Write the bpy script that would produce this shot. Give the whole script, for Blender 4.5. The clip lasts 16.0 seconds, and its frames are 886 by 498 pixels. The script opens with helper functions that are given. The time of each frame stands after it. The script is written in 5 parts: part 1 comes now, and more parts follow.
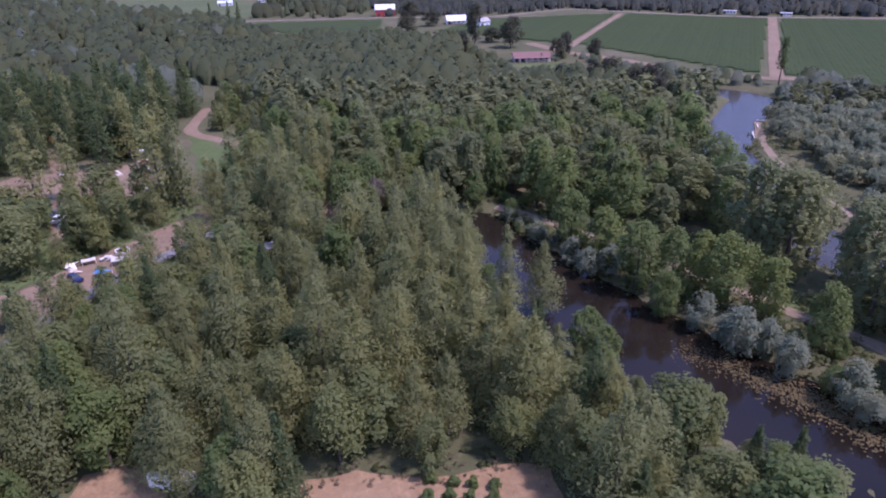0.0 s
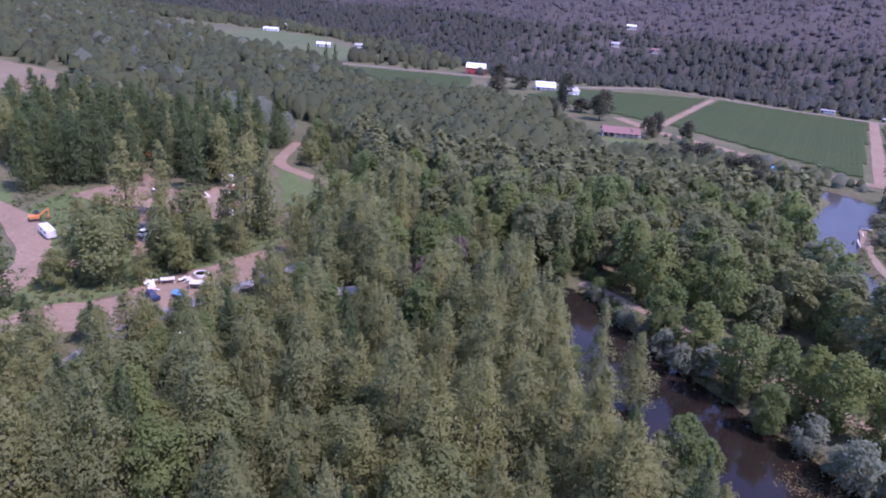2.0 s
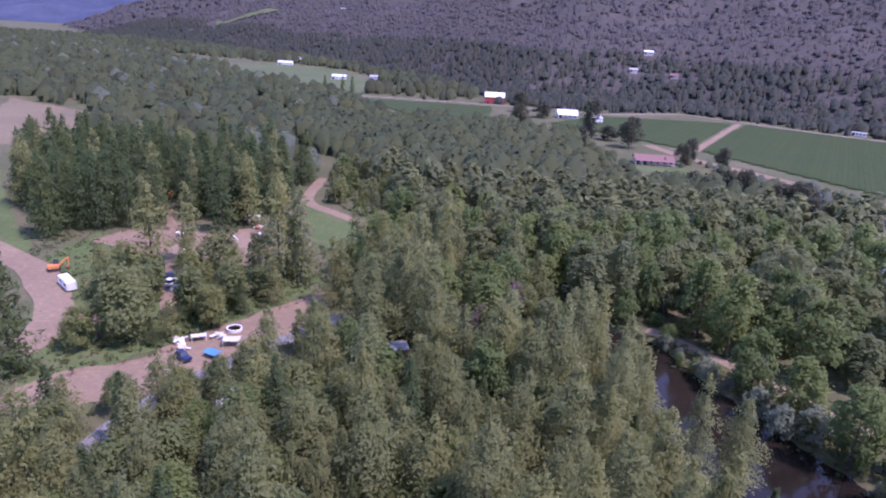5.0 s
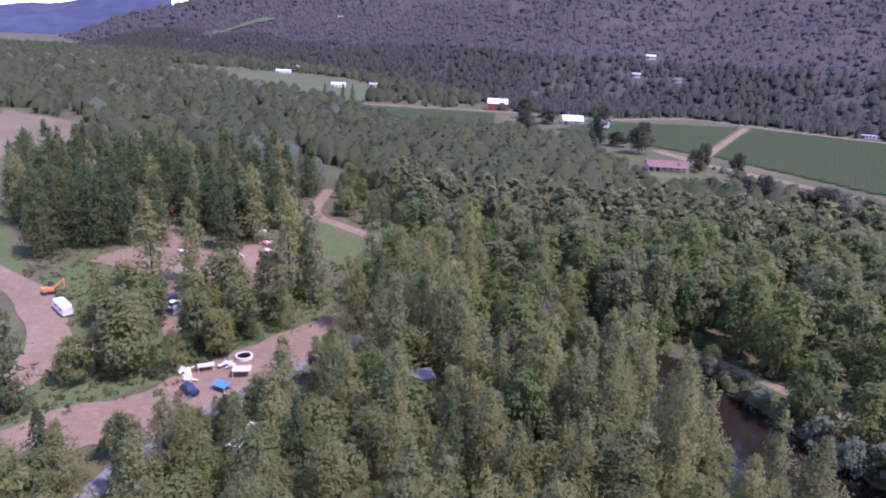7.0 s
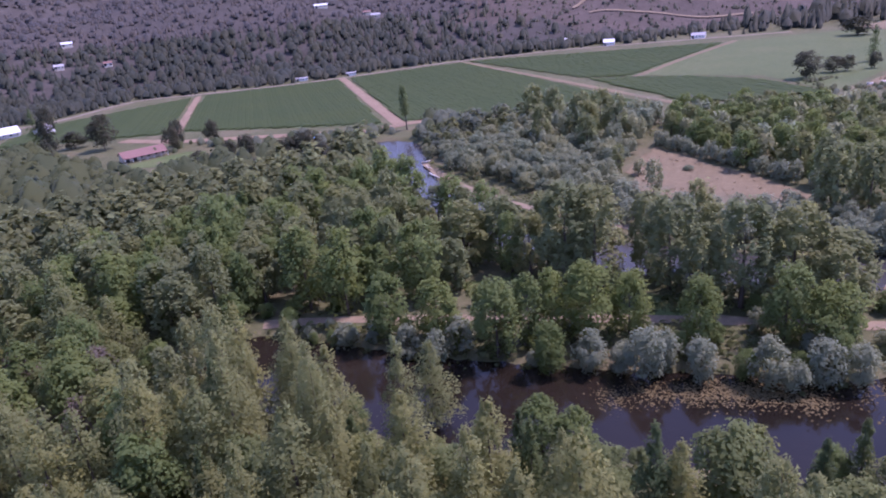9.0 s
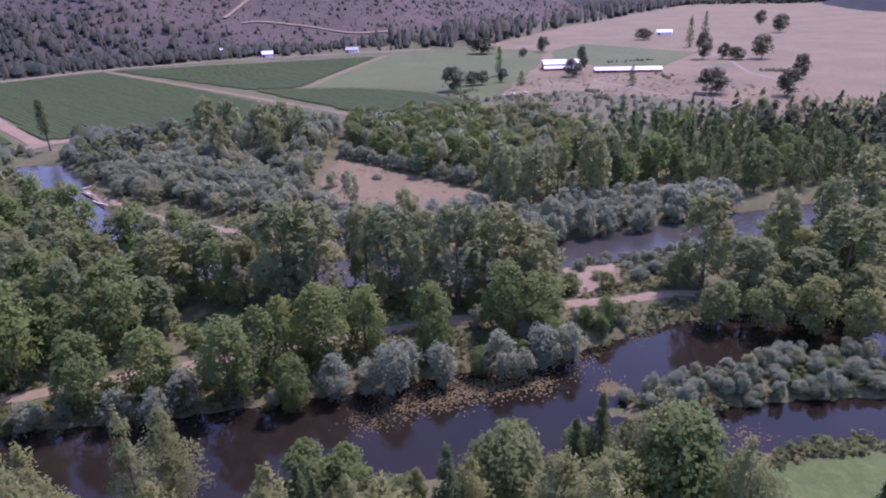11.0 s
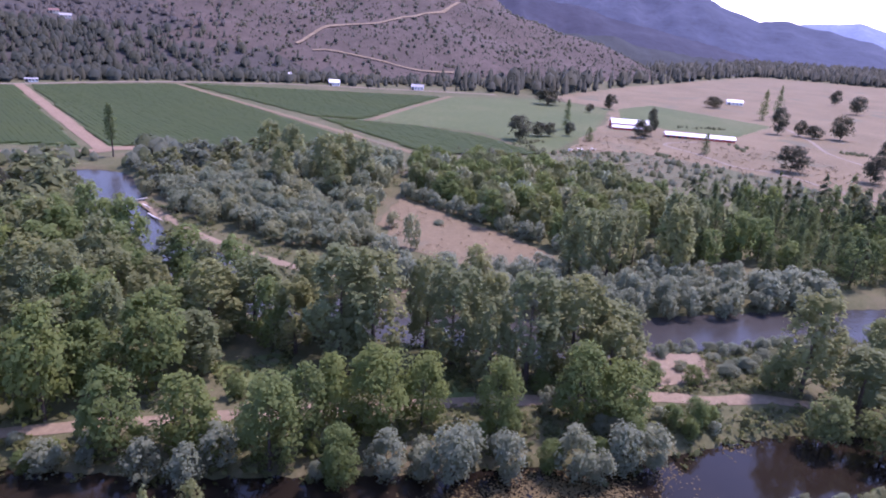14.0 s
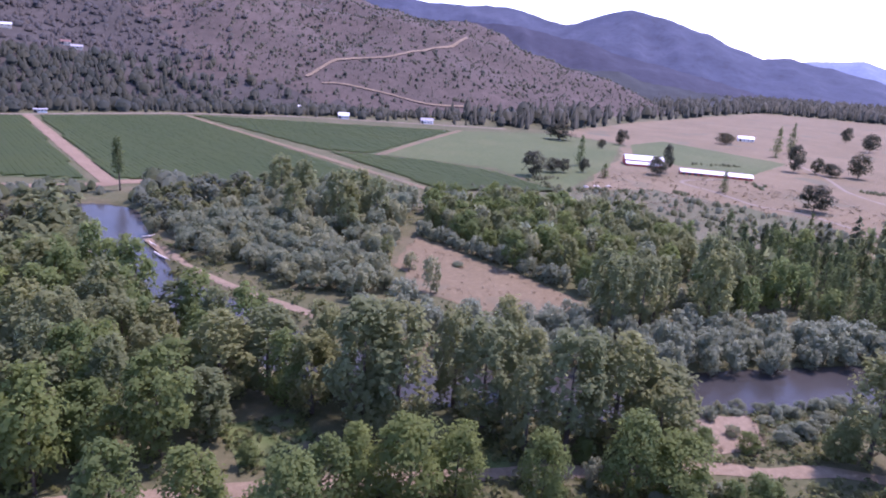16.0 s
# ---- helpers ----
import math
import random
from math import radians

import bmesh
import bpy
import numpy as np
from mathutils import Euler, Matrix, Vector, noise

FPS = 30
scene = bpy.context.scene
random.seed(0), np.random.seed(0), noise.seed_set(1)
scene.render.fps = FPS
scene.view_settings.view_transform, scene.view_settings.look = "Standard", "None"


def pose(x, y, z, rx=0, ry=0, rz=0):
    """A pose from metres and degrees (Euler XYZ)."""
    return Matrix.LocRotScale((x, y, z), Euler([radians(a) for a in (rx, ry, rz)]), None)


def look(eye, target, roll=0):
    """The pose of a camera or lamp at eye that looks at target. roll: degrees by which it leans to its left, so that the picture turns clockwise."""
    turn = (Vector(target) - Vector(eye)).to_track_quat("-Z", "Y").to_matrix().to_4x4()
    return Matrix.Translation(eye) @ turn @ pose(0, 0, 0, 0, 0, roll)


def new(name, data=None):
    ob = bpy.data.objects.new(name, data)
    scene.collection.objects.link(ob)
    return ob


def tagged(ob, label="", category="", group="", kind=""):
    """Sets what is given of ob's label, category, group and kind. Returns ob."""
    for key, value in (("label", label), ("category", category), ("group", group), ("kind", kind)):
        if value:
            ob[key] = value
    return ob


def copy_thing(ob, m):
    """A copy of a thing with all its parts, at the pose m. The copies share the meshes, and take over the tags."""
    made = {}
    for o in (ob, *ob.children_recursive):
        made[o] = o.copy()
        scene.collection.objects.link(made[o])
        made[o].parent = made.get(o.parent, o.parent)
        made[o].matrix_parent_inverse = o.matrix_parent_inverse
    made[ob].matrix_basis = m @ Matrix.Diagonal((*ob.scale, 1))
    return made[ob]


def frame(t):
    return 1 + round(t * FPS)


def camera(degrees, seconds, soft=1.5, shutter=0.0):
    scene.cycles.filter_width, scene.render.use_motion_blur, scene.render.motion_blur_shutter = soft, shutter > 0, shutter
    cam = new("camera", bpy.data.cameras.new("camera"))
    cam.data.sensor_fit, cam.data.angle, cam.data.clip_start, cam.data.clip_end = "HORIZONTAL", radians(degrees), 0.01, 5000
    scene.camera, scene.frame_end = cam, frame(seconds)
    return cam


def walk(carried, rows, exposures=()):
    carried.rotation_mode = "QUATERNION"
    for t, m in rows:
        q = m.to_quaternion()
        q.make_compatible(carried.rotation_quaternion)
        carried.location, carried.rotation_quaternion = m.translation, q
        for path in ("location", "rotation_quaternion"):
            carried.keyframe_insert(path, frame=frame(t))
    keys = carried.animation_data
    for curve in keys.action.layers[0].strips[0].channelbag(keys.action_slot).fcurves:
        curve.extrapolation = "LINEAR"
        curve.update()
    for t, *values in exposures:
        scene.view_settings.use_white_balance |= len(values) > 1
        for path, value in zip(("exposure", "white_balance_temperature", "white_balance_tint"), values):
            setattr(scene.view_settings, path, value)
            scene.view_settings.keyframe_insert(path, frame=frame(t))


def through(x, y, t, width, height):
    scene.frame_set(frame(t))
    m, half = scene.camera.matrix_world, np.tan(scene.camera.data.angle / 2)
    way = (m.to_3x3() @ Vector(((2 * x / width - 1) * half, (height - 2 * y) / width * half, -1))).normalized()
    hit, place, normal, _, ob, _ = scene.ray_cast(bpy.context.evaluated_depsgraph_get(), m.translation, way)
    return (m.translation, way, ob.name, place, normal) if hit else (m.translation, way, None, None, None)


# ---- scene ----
LENS = 68.0
cam = camera(LENS, 16.0, soft=2.0)
PATH = [
    (0.0, -0.06, -3.06, 69.86, 64.52, 1.26, -0.13),
    (0.5, -2.02, -1.93, 69.62, 70.36, -0.88, 3.96),
    (1.0, -4.08, -0.37, 69.50, 70.81, -4.43, 7.04),
    (1.5, -6.01, 1.48, 69.41, 69.65, -4.46, 6.85),
    (2.0, -7.87, 3.44, 69.23, 69.03, -4.50, 7.36),
    (2.5, -9.74, 5.49, 69.03, 69.33, -4.39, 7.91),
    (3.0, -11.58, 7.68, 68.86, 68.91, -3.85, 8.07),
    (3.5, -13.46, 9.90, 68.59, 69.61, -3.68, 7.92),
    (4.0, -15.36, 12.18, 68.36, 70.26, -3.40, 8.12),
    (6.5, -25.57, 24.97, 66.75, 72.38, -2.97, 7.57),
    (7.0, -26.93, 27.47, 66.38, 72.00, -2.67, 7.54),
    (7.5, -28.25, 29.92, 65.97, 72.32, -2.57, 1.80),
    (8.0, -29.56, 32.62, 65.63, 71.95, -0.08, -10.03),
    (8.5, -30.65, 35.84, 65.52, 69.75, 4.19, -25.36),
    (9.0, -31.54, 38.99, 65.36, 68.61, 5.83, -38.80),
    (9.5, -32.14, 42.36, 65.32, 65.97, 5.77, -54.83),
    (10.0, -32.45, 45.85, 65.32, 65.04, 6.28, -66.88),
    (12.5, -27.52, 56.81, 65.07, 70.41, -2.74, -63.47),
    (13.0, -25.97, 59.03, 64.95, 71.68, -3.45, -62.61),
    (13.5, -24.25, 61.13, 64.90, 71.23, -3.34, -61.76),
    (14.0, -22.59, 63.43, 64.87, 71.00, -3.60, -61.94),
    (14.5, -20.88, 65.69, 64.94, 72.58, -2.92, -61.31),
    (15.0, -19.16, 68.12, 64.93, 72.72, -3.52, -60.88),
    (15.5, -17.38, 70.68, 64.91, 72.44, -3.30, -61.83),
    (16.0, -15.61, 73.19, 64.85, 73.68, -4.08, -61.52),
]
walk(cam, [(t, pose(x, y, z, rx, ry, rz)) for t, x, y, z, rx, ry, rz in PATH],
     [(0.0, 1.64, 5750, 49), (0.7, 1.94, 5650, 54), (7.0, 1.97, 5800, 53), (8.5, 1.94, 5900, 54), (10.0, 1.85, 5900, 57), (12.5, 2.04, 5950, 51), (16.0, 2.08, 5950, 51)])

# ---- light ----
SUN_ELEVATION, SUN_AZIMUTH = 60.0, 112.0      # azimuth clockwise from +y
world = bpy.data.worlds.new("sky")
scene.world = world
world.use_nodes = True
wn = world.node_tree
for node in list(wn.nodes):
    wn.nodes.remove(node)
sky = wn.nodes.new("ShaderNodeTexSky")
sky.sky_type = "NISHITA"
sky.sun_disc = False
sky.sun_elevation = radians(SUN_ELEVATION)
sky.sun_rotation = radians(SUN_AZIMUTH)
sky.altitude, sky.air_density, sky.dust_density, sky.ozone_density = 1800, 1.0, 1.0, 1.0
back = wn.nodes.new("ShaderNodeBackground")
back.inputs["Strength"].default_value = 0.125
wout = wn.nodes.new("ShaderNodeOutputWorld")
wn.links.new(sky.outputs[0], back.inputs["Color"])
wn.links.new(back.outputs[0], wout.inputs["Surface"])
sun_data = bpy.data.lights.new("sun", "SUN")
sun_data.energy, sun_data.angle, sun_data.color = 1.6, radians(4), (1.0, 0.94, 0.87)
sun = new("sun", sun_data)
_e, _a = radians(SUN_ELEVATION), radians(SUN_AZIMUTH)
_dir = Vector((math.sin(_a) * math.cos(_e), math.cos(_a) * math.cos(_e), math.sin(_e)))
sun.matrix_world = look(_dir * 900, (0, 0, 0))


# ---- materials ----
def nodes_of(name):
    m = bpy.data.materials.new(name)
    m.use_nodes = True
    nt = m.node_tree
    return m, nt, nt.nodes["Principled BSDF"]


def ramp(nt, factor, stops):
    r = nt.nodes.new("ShaderNodeValToRGB")
    el = r.color_ramp.elements
    while len(el) < len(stops):
        el.new(0.5)
    for e, (p, c) in zip(el, stops):
        e.position, e.color = p, (*c, 1)
    nt.links.new(factor, r.inputs[0])
    return r.outputs[0]


def noise_tex(nt, scale, detail=5.0, rough=0.6, space="Object"):
    co = nt.nodes.new("ShaderNodeTexCoord") if space == "Object" else nt.nodes.new("ShaderNodeNewGeometry")
    n = nt.nodes.new("ShaderNodeTexNoise")
    n.inputs["Scale"].default_value, n.inputs["Detail"].default_value, n.inputs["Roughness"].default_value = scale, detail, rough
    nt.links.new(co.outputs["Object" if space == "Object" else "Position"], n.inputs["Vector"])
    return n.outputs["Fac"]


def mix(nt, fac, a, b, mode="MIX"):
    m = nt.nodes.new("ShaderNodeMix")
    m.data_type, m.blend_type = "RGBA", mode
    for sock, v in ((m.inputs[0], fac), (m.inputs[6], a), (m.inputs[7], b)):
        if hasattr(v, "links"):
            nt.links.new(v, sock)
        elif sock == m.inputs[0]:
            sock.default_value = v
        else:
            sock.default_value = (*v, 1)
    return m.outputs[2]


def bump(nt, bsdf, height, strength, dist):
    b = nt.nodes.new("ShaderNodeBump")
    b.inputs["Strength"].default_value, b.inputs["Distance"].default_value = strength, dist
    nt.links.new(height, b.inputs["Height"])
    nt.links.new(b.outputs[0], bsdf.inputs["Normal"])


def earth(name, cols, big=0.03, fine=0.8, rough=0.95, relief=0.3, mid=None):
    """Soil, grass or gravel: three colours over two scales of noise, with a fine relief."""
    m, nt, b = nodes_of(name)
    n1, n2 = noise_tex(nt, big, 6, 0.65, "World"), noise_tex(nt, fine, 5, 0.7, "World")
    c1 = ramp(nt, n1, [(0.35, cols[0]), (0.5, cols[1]), (0.66, cols[2])])
    c2 = ramp(nt, n2, [(0.3, tuple(v * 0.6 for v in cols[1])), (0.55, cols[1]), (0.75, tuple(min(1, v * 1.35) for v in cols[2]))])
    col = mix(nt, 0.45, c1, c2)
    speck = noise_tex(nt, fine * 4.5, 3, 0.75, "World")
    col = mix(nt, 0.5, col, ramp(nt, speck, [(0.36, (0.66, 0.66, 0.63)), (0.5, (1, 1, 1)), (0.66, (1.0, 1.0, 1.0))]), "MULTIPLY")
    if mid:
        n3 = noise_tex(nt, mid[0], 4, 0.6, "World")
        col = mix(nt, ramp(nt, n3, [(mid[1], (0, 0, 0)), (mid[1] + 0.1, (1, 1, 1))]), col, mid[2])
    nt.links.new(col, b.inputs["Base Color"])
    b.inputs["Roughness"].default_value = rough
    b.inputs["Specular IOR Level"].default_value = 0.15
    bump(nt, b, n2, relief, 0.5)
    return m


def foliage(name, dark, light, tint_attr=False, gloss=0.5, through=0.66, shift=0.4):
    """Leaves: colour varies from tree to tree and from leaf to leaf; some light passes through."""
    dark, light = [tuple(a + (b - a) * k for a, b in zip(dark, light)) for k in (0.30, 0.74)]
    m, nt, b = nodes_of(name)
    geo = nt.nodes.new("ShaderNodeNewGeometry")
    if tint_attr:
        at = nt.nodes.new("ShaderNodeAttribute")
        at.attribute_name = "tint"
        tree = at.outputs["Fac"]
    else:
        oi = nt.nodes.new("ShaderNodeObjectInfo")
        tree = oi.outputs["Random"]
    leaf = ramp(nt, geo.outputs["Random Per Island"], [(0.0, dark), (1.0, light)])
    warm = tuple(min(1, c * f) for c, f in zip(light, (1.18, 1.08, 0.82)))
    cool = tuple(c * f for c, f in zip(dark, (0.85, 0.97, 1.02)))
    by_tree = ramp(nt, tree, [(0.0, cool), (0.5, tuple((a + c) / 2 for a, c in zip(dark, light))), (1.0, warm)])
    col = mix(nt, shift, leaf, by_tree)
    nt.links.new(col, b.inputs["Base Color"])
    b.inputs["Roughness"].default_value = gloss + 0.15
    b.inputs["Specular IOR Level"].default_value = 0.12
    tr = nt.nodes.new("ShaderNodeBsdfTranslucent")
    nt.links.new(col, tr.inputs["Color"])
    mx = nt.nodes.new("ShaderNodeMixShader")
    mx.inputs[0].default_value = through
    nt.links.new(b.outputs[0], mx.inputs[1])
    nt.links.new(tr.outputs[0], mx.inputs[2])
    nt.links.new(mx.outputs[0], nt.nodes["Material Output"].inputs["Surface"])
    return m


def paint(name, col, rough=0.6, metal=0.0, wear=0.12, scale=1.5):
    m, nt, b = nodes_of(name)
    n = noise_tex(nt, scale, 5, 0.65)
    nt.links.new(ramp(nt, n, [(0.3, tuple(c * (1 - wear) for c in col)), (0.7, tuple(min(1, c * (1 + wear)) for c in col))]), b.inputs["Base Color"])
    b.inputs["Roughness"].default_value, b.inputs["Metallic"].default_value = rough, metal
    return m


FOREST_FLOOR = earth("forest_floor", [(0.060, 0.070, 0.030), (0.088, 0.090, 0.042), (0.150, 0.12, 0.075)], 0.03, 0.6)
DRY = earth("dry_grass", [(0.122, 0.101, 0.057), (0.156, 0.122, 0.070), (0.194, 0.152, 0.090)], 0.018, 0.5, mid=(0.025, 0.57, (0.112, 0.106, 0.066)))
PATH_SOIL = earth("path_soil", [(0.175, 0.132, 0.084), (0.205, 0.158, 0.103), (0.238, 0.186, 0.125)], 0.06, 0.9)
DIRT = earth("clay_soil", [(0.172, 0.122, 0.079), (0.205, 0.147, 0.095), (0.240, 0.176, 0.115)], 0.05, 0.7)
CLAY = earth("red_clay", [(0.215, 0.140, 0.075), (0.255, 0.168, 0.092), (0.295, 0.200, 0.115)], 0.06, 0.7)
GRAVEL = earth("gravel", [(0.165, 0.140, 0.107), (0.200, 0.168, 0.127), (0.240, 0.205, 0.155)], 0.08, 1.2)
GRASS = earth("green_grass", [(0.060, 0.090, 0.028), (0.080, 0.110, 0.036), (0.112, 0.128, 0.052)], 0.05, 0.6, mid=(0.12, 0.56, (0.105, 0.095, 0.055)))
GRASS_DRY = earth("rough_grass", [(0.070, 0.086, 0.040), (0.098, 0.100, 0.054), (0.140, 0.118, 0.078)], 0.02, 0.4)
PASTURE = earth("pasture_grass", [(0.066, 0.090, 0.034), (0.081, 0.101, 0.040), (0.108, 0.115, 0.052)], 0.015, 0.3)
# Soil takes the vines' average tone, shading included, so rows don't stripe.
VINE_SOIL = earth("vineyard_soil", [(0.066, 0.092, 0.038), (0.077, 0.103, 0.043), (0.092, 0.111, 0.049)], 0.02, 0.4)
HILL = earth("hill_scrub", [(0.050, 0.048, 0.040), (0.062, 0.057, 0.049), (0.082, 0.072, 0.063)], 0.008, 0.08, relief=0.5)
HILL_DRY = earth("dry_hill_grass", [(0.064, 0.054, 0.044), (0.080, 0.065, 0.053), (0.108, 0.084, 0.070)], 0.012, 0.11, relief=0.5)
BARK = earth("bark", [(0.07, 0.055, 0.045), (0.10, 0.08, 0.065), (0.14, 0.115, 0.095)], 0.5, 3.0)
PINE_LEAF = foliage("pine_needles", (0.169, 0.191, 0.078), (0.281, 0.294, 0.122))
FIR_LEAF = foliage("fir_needles", (0.078, 0.111, 0.047), (0.134, 0.174, 0.068))
OAK_LEAF = foliage("oak_leaves", (0.149, 0.183, 0.070), (0.244, 0.274, 0.111))
MAPLE_LEAF = foliage("broad_leaves", (0.121, 0.168, 0.058), (0.218, 0.272, 0.096))
POPLAR_LEAF = foliage("poplar_leaves", (0.175, 0.204, 0.094), (0.279, 0.306, 0.146))
DRY_LEAF = foliage("withered_leaves", (0.17, 0.14, 0.11), (0.30, 0.25, 0.20))
WILLOW_LEAF = foliage("willow_leaves", (0.199, 0.237, 0.157), (0.315, 0.352, 0.242), shift=0.2)
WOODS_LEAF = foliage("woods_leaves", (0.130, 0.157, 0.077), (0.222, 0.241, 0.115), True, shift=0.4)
# Darker copy of woods_leaves: self-shade that closed crowns lack, put in the colour.
FAR_LEAF = foliage("shaded_far_leaves", (0.052, 0.068, 0.033), (0.090, 0.105, 0.049), True, through=0.4, shift=0.45)
SILVER_LEAF = foliage("silver_leaves", (0.138, 0.167, 0.116), (0.217, 0.247, 0.175), True, shift=0.3)
DARK_LEAF = foliage("dark_needles", (0.073, 0.090, 0.051), (0.128, 0.141, 0.077), True, shift=0.4)
BRUSH_LEAF = foliage("brush_leaves", (0.085, 0.11, 0.042), (0.19, 0.21, 0.095), True, shift=0.5)
# Greyed and blued leaf colour: distance haze is painted into it.
HILL_LEAF = foliage("hazy_hill_leaves", (0.050, 0.052, 0.047), (0.083, 0.076, 0.073), True, through=0.25, shift=0.5)
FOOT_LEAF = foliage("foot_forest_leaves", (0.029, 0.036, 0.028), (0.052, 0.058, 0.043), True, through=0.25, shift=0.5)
SALLOW_LEAF = foliage("sallow_leaves", (0.180, 0.215, 0.127), (0.290, 0.318, 0.211), shift=0.65)
SCRUB_LEAF = foliage("scrub_leaves", (0.046, 0.052, 0.036), (0.078, 0.078, 0.056), True, through=0.25, shift=0.5)
FIELD_OAK_LEAF = foliage("field_oak_leaves", (0.060, 0.066, 0.044), (0.105, 0.110, 0.072))
ALDER_LEAF = foliage("alder_leaves", (0.165, 0.194, 0.075), (0.270, 0.296, 0.121))
STRAW_LEAF = foliage("straw_tufts", (0.15, 0.125, 0.08), (0.25, 0.205, 0.14), True, shift=0.6)
VINE_LEAF = foliage("vine_leaves", (0.097, 0.146, 0.055), (0.140, 0.186, 0.073), True, shift=0.3)
WHITE_METAL = paint("white_metal_roof", (0.60, 0.60, 0.61), 0.45, 0.0, 0.06)
WHITE_PAINT = paint("white_paint", (0.60, 0.59, 0.57), 0.6)
RED_PAINT = paint("red_barn_boards", (0.35, 0.05, 0.035), 0.7, 0.0, 0.2)
BROWN_ROOF = paint("brown_red_roof", (0.165, 0.085, 0.070), 0.75, 0.0, 0.2)
GREY_ROOF = paint("grey_roof", (0.30, 0.29, 0.30), 0.7, 0.0, 0.2)
# Near-black for solid door panels, painting the shade inside a doorway.
DARK = paint("doorway_shade", (0.03, 0.03, 0.035), 0.7)
GLASS = paint("window_glass", (0.04, 0.05, 0.06), 0.08)
BLUE_TARP = paint("blue_tarp", (0.06, 0.20, 0.38), 0.5)
NAVY = paint("navy_car_paint", (0.02, 0.03, 0.08), 0.3)
ORANGE = paint("orange_machine_paint", (0.52, 0.19, 0.06), 0.5, 0.0, 0.2)
RUBBER = paint("rubber", (0.025, 0.025, 0.025), 0.85)
CANVAS = paint("off_white_canvas", (0.43, 0.41, 0.38), 0.8)
TAN_CLOTH = paint("tan_canvas", (0.50, 0.42, 0.32), 0.8)
RUST = paint("rusty_metal", (0.28, 0.11, 0.06), 0.8, 0.0, 0.35)
ASPHALT = earth("asphalt", [(0.14, 0.137, 0.14), (0.17, 0.167, 0.168), (0.205, 0.20, 0.20)], 0.1, 1.5)
DEADWOOD = paint("bleached_wood", (0.62, 0.58, 0.53), 0.85, 0.0, 0.2)
PAD = foliage("lily_pads", (0.05, 0.042, 0.02), (0.13, 0.10, 0.045), True, through=0.05, shift=0.5)
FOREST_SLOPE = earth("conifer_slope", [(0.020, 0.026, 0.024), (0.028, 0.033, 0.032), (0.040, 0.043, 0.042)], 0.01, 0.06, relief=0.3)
# Aerial haze is mixed into these three mountain colours as blue.
MOUNTAIN_NEAR = earth("hazy_near_slope", [(0.026, 0.029, 0.046), (0.031, 0.034, 0.052), (0.040, 0.041, 0.059)], 0.003, 0.012, relief=0.0)
MOUNTAIN = earth("hazy_far_slope", [(0.042, 0.053, 0.084), (0.048, 0.059, 0.091), (0.061, 0.070, 0.101)], 0.0025, 0.01, relief=0.0)
MOUNTAIN_FAR = earth("hazy_farthest_slope", [(0.13, 0.17, 0.26), (0.145, 0.185, 0.275), (0.17, 0.21, 0.29)], 0.002, 0.01, relief=0.0)


# ---- geometry helpers ----
def mesh_from(name, verts, faces, mats, mat_index=None, smooth=False):
    me = bpy.data.meshes.new(name)
    me.from_pydata([tuple(v) for v in verts], [], [tuple(f) for f in faces])
    for m in mats:
        me.materials.append(m)
    if mat_index is not None:
        me.polygons.foreach_set("material_index", np.asarray(mat_index, dtype=np.int32))
    if smooth:
        me.polygons.foreach_set("use_smooth", np.ones(len(me.polygons), dtype=bool))
    me.update()
    return me


def inside(poly, x, y):
    x, y = np.asarray(x, float), np.asarray(y, float)
    r = np.zeros(x.shape, bool)
    n = len(poly)
    for i in range(n):
        (x0, y0), (x1, y1) = poly[i], poly[(i + 1) % n]
        if y0 == y1:
            continue
        r ^= ((y0 > y) != (y1 > y)) & (x < (x1 - x0) * (y - y0) / (y1 - y0) + x0)
    return r


def line_distance(line, x, y):
    """The distance of points from a polyline, and how far along it (0 to 1 per piece) they lie."""
    x, y = np.asarray(x, float), np.asarray(y, float)
    best = np.full(x.shape, 1e9)
    for (x0, y0), (x1, y1) in zip(line[:-1], line[1:]):
        dx, dy = x1 - x0, y1 - y0
        u = np.clip(((x - x0) * dx + (y - y0) * dy) / (dx * dx + dy * dy), 0, 1)
        best = np.minimum(best, np.hypot(x - x0 - u * dx, y - y0 - u * dy))
    return best


def smooth_line(line, step=4.0):
    """A polyline rounded by a Catmull-Rom curve."""
    p = [Vector(q) for q in line]
    p = [2 * p[0] - p[1]] + p + [2 * p[-1] - p[-2]]
    out = []
    for a, b, c, d in zip(p, p[1:], p[2:], p[3:]):
        n = max(1, int((c - b).length / step))
        for i in range(n):
            t = i / n
            out.append(0.5 * ((2 * b) + (c - a) * t + (2 * a - 5 * b + 4 * c - d) * t * t + (3 * b - a - 3 * c + d) * t ** 3))
    out.append(p[-2])
    return [(q.x, q.y) for q in out]


def wobble(x, y, s):
    return noise.noise(Vector((x * s, y * s, 3.1)))


# ---- the plan: rivers, hills ----
POND = smooth_line([(5, 158), (12, 144), (21, 127), (33, 109), (45, 92), (56, 78)])
POND_EAST = smooth_line([(56, 78), (70, 66), (84, 54), (94, 42), (101, 25), (106, 0), (112, -40)])
SLOUGH = smooth_line([(50, 68), (58, 50), (66, 38), (73, 24), (80, 4), (88, -30)])
RIVER = smooth_line([(40, 352), (80, 345), (118, 325), (141, 303), (130, 280), (110, 246), (98, 222), (96, 198), (91, 176), (90, 156), (96, 132), (106, 108), (116, 92), (130, 76), (146, 58), (164, 36), (184, 8), (200, -30), (210, -70)])
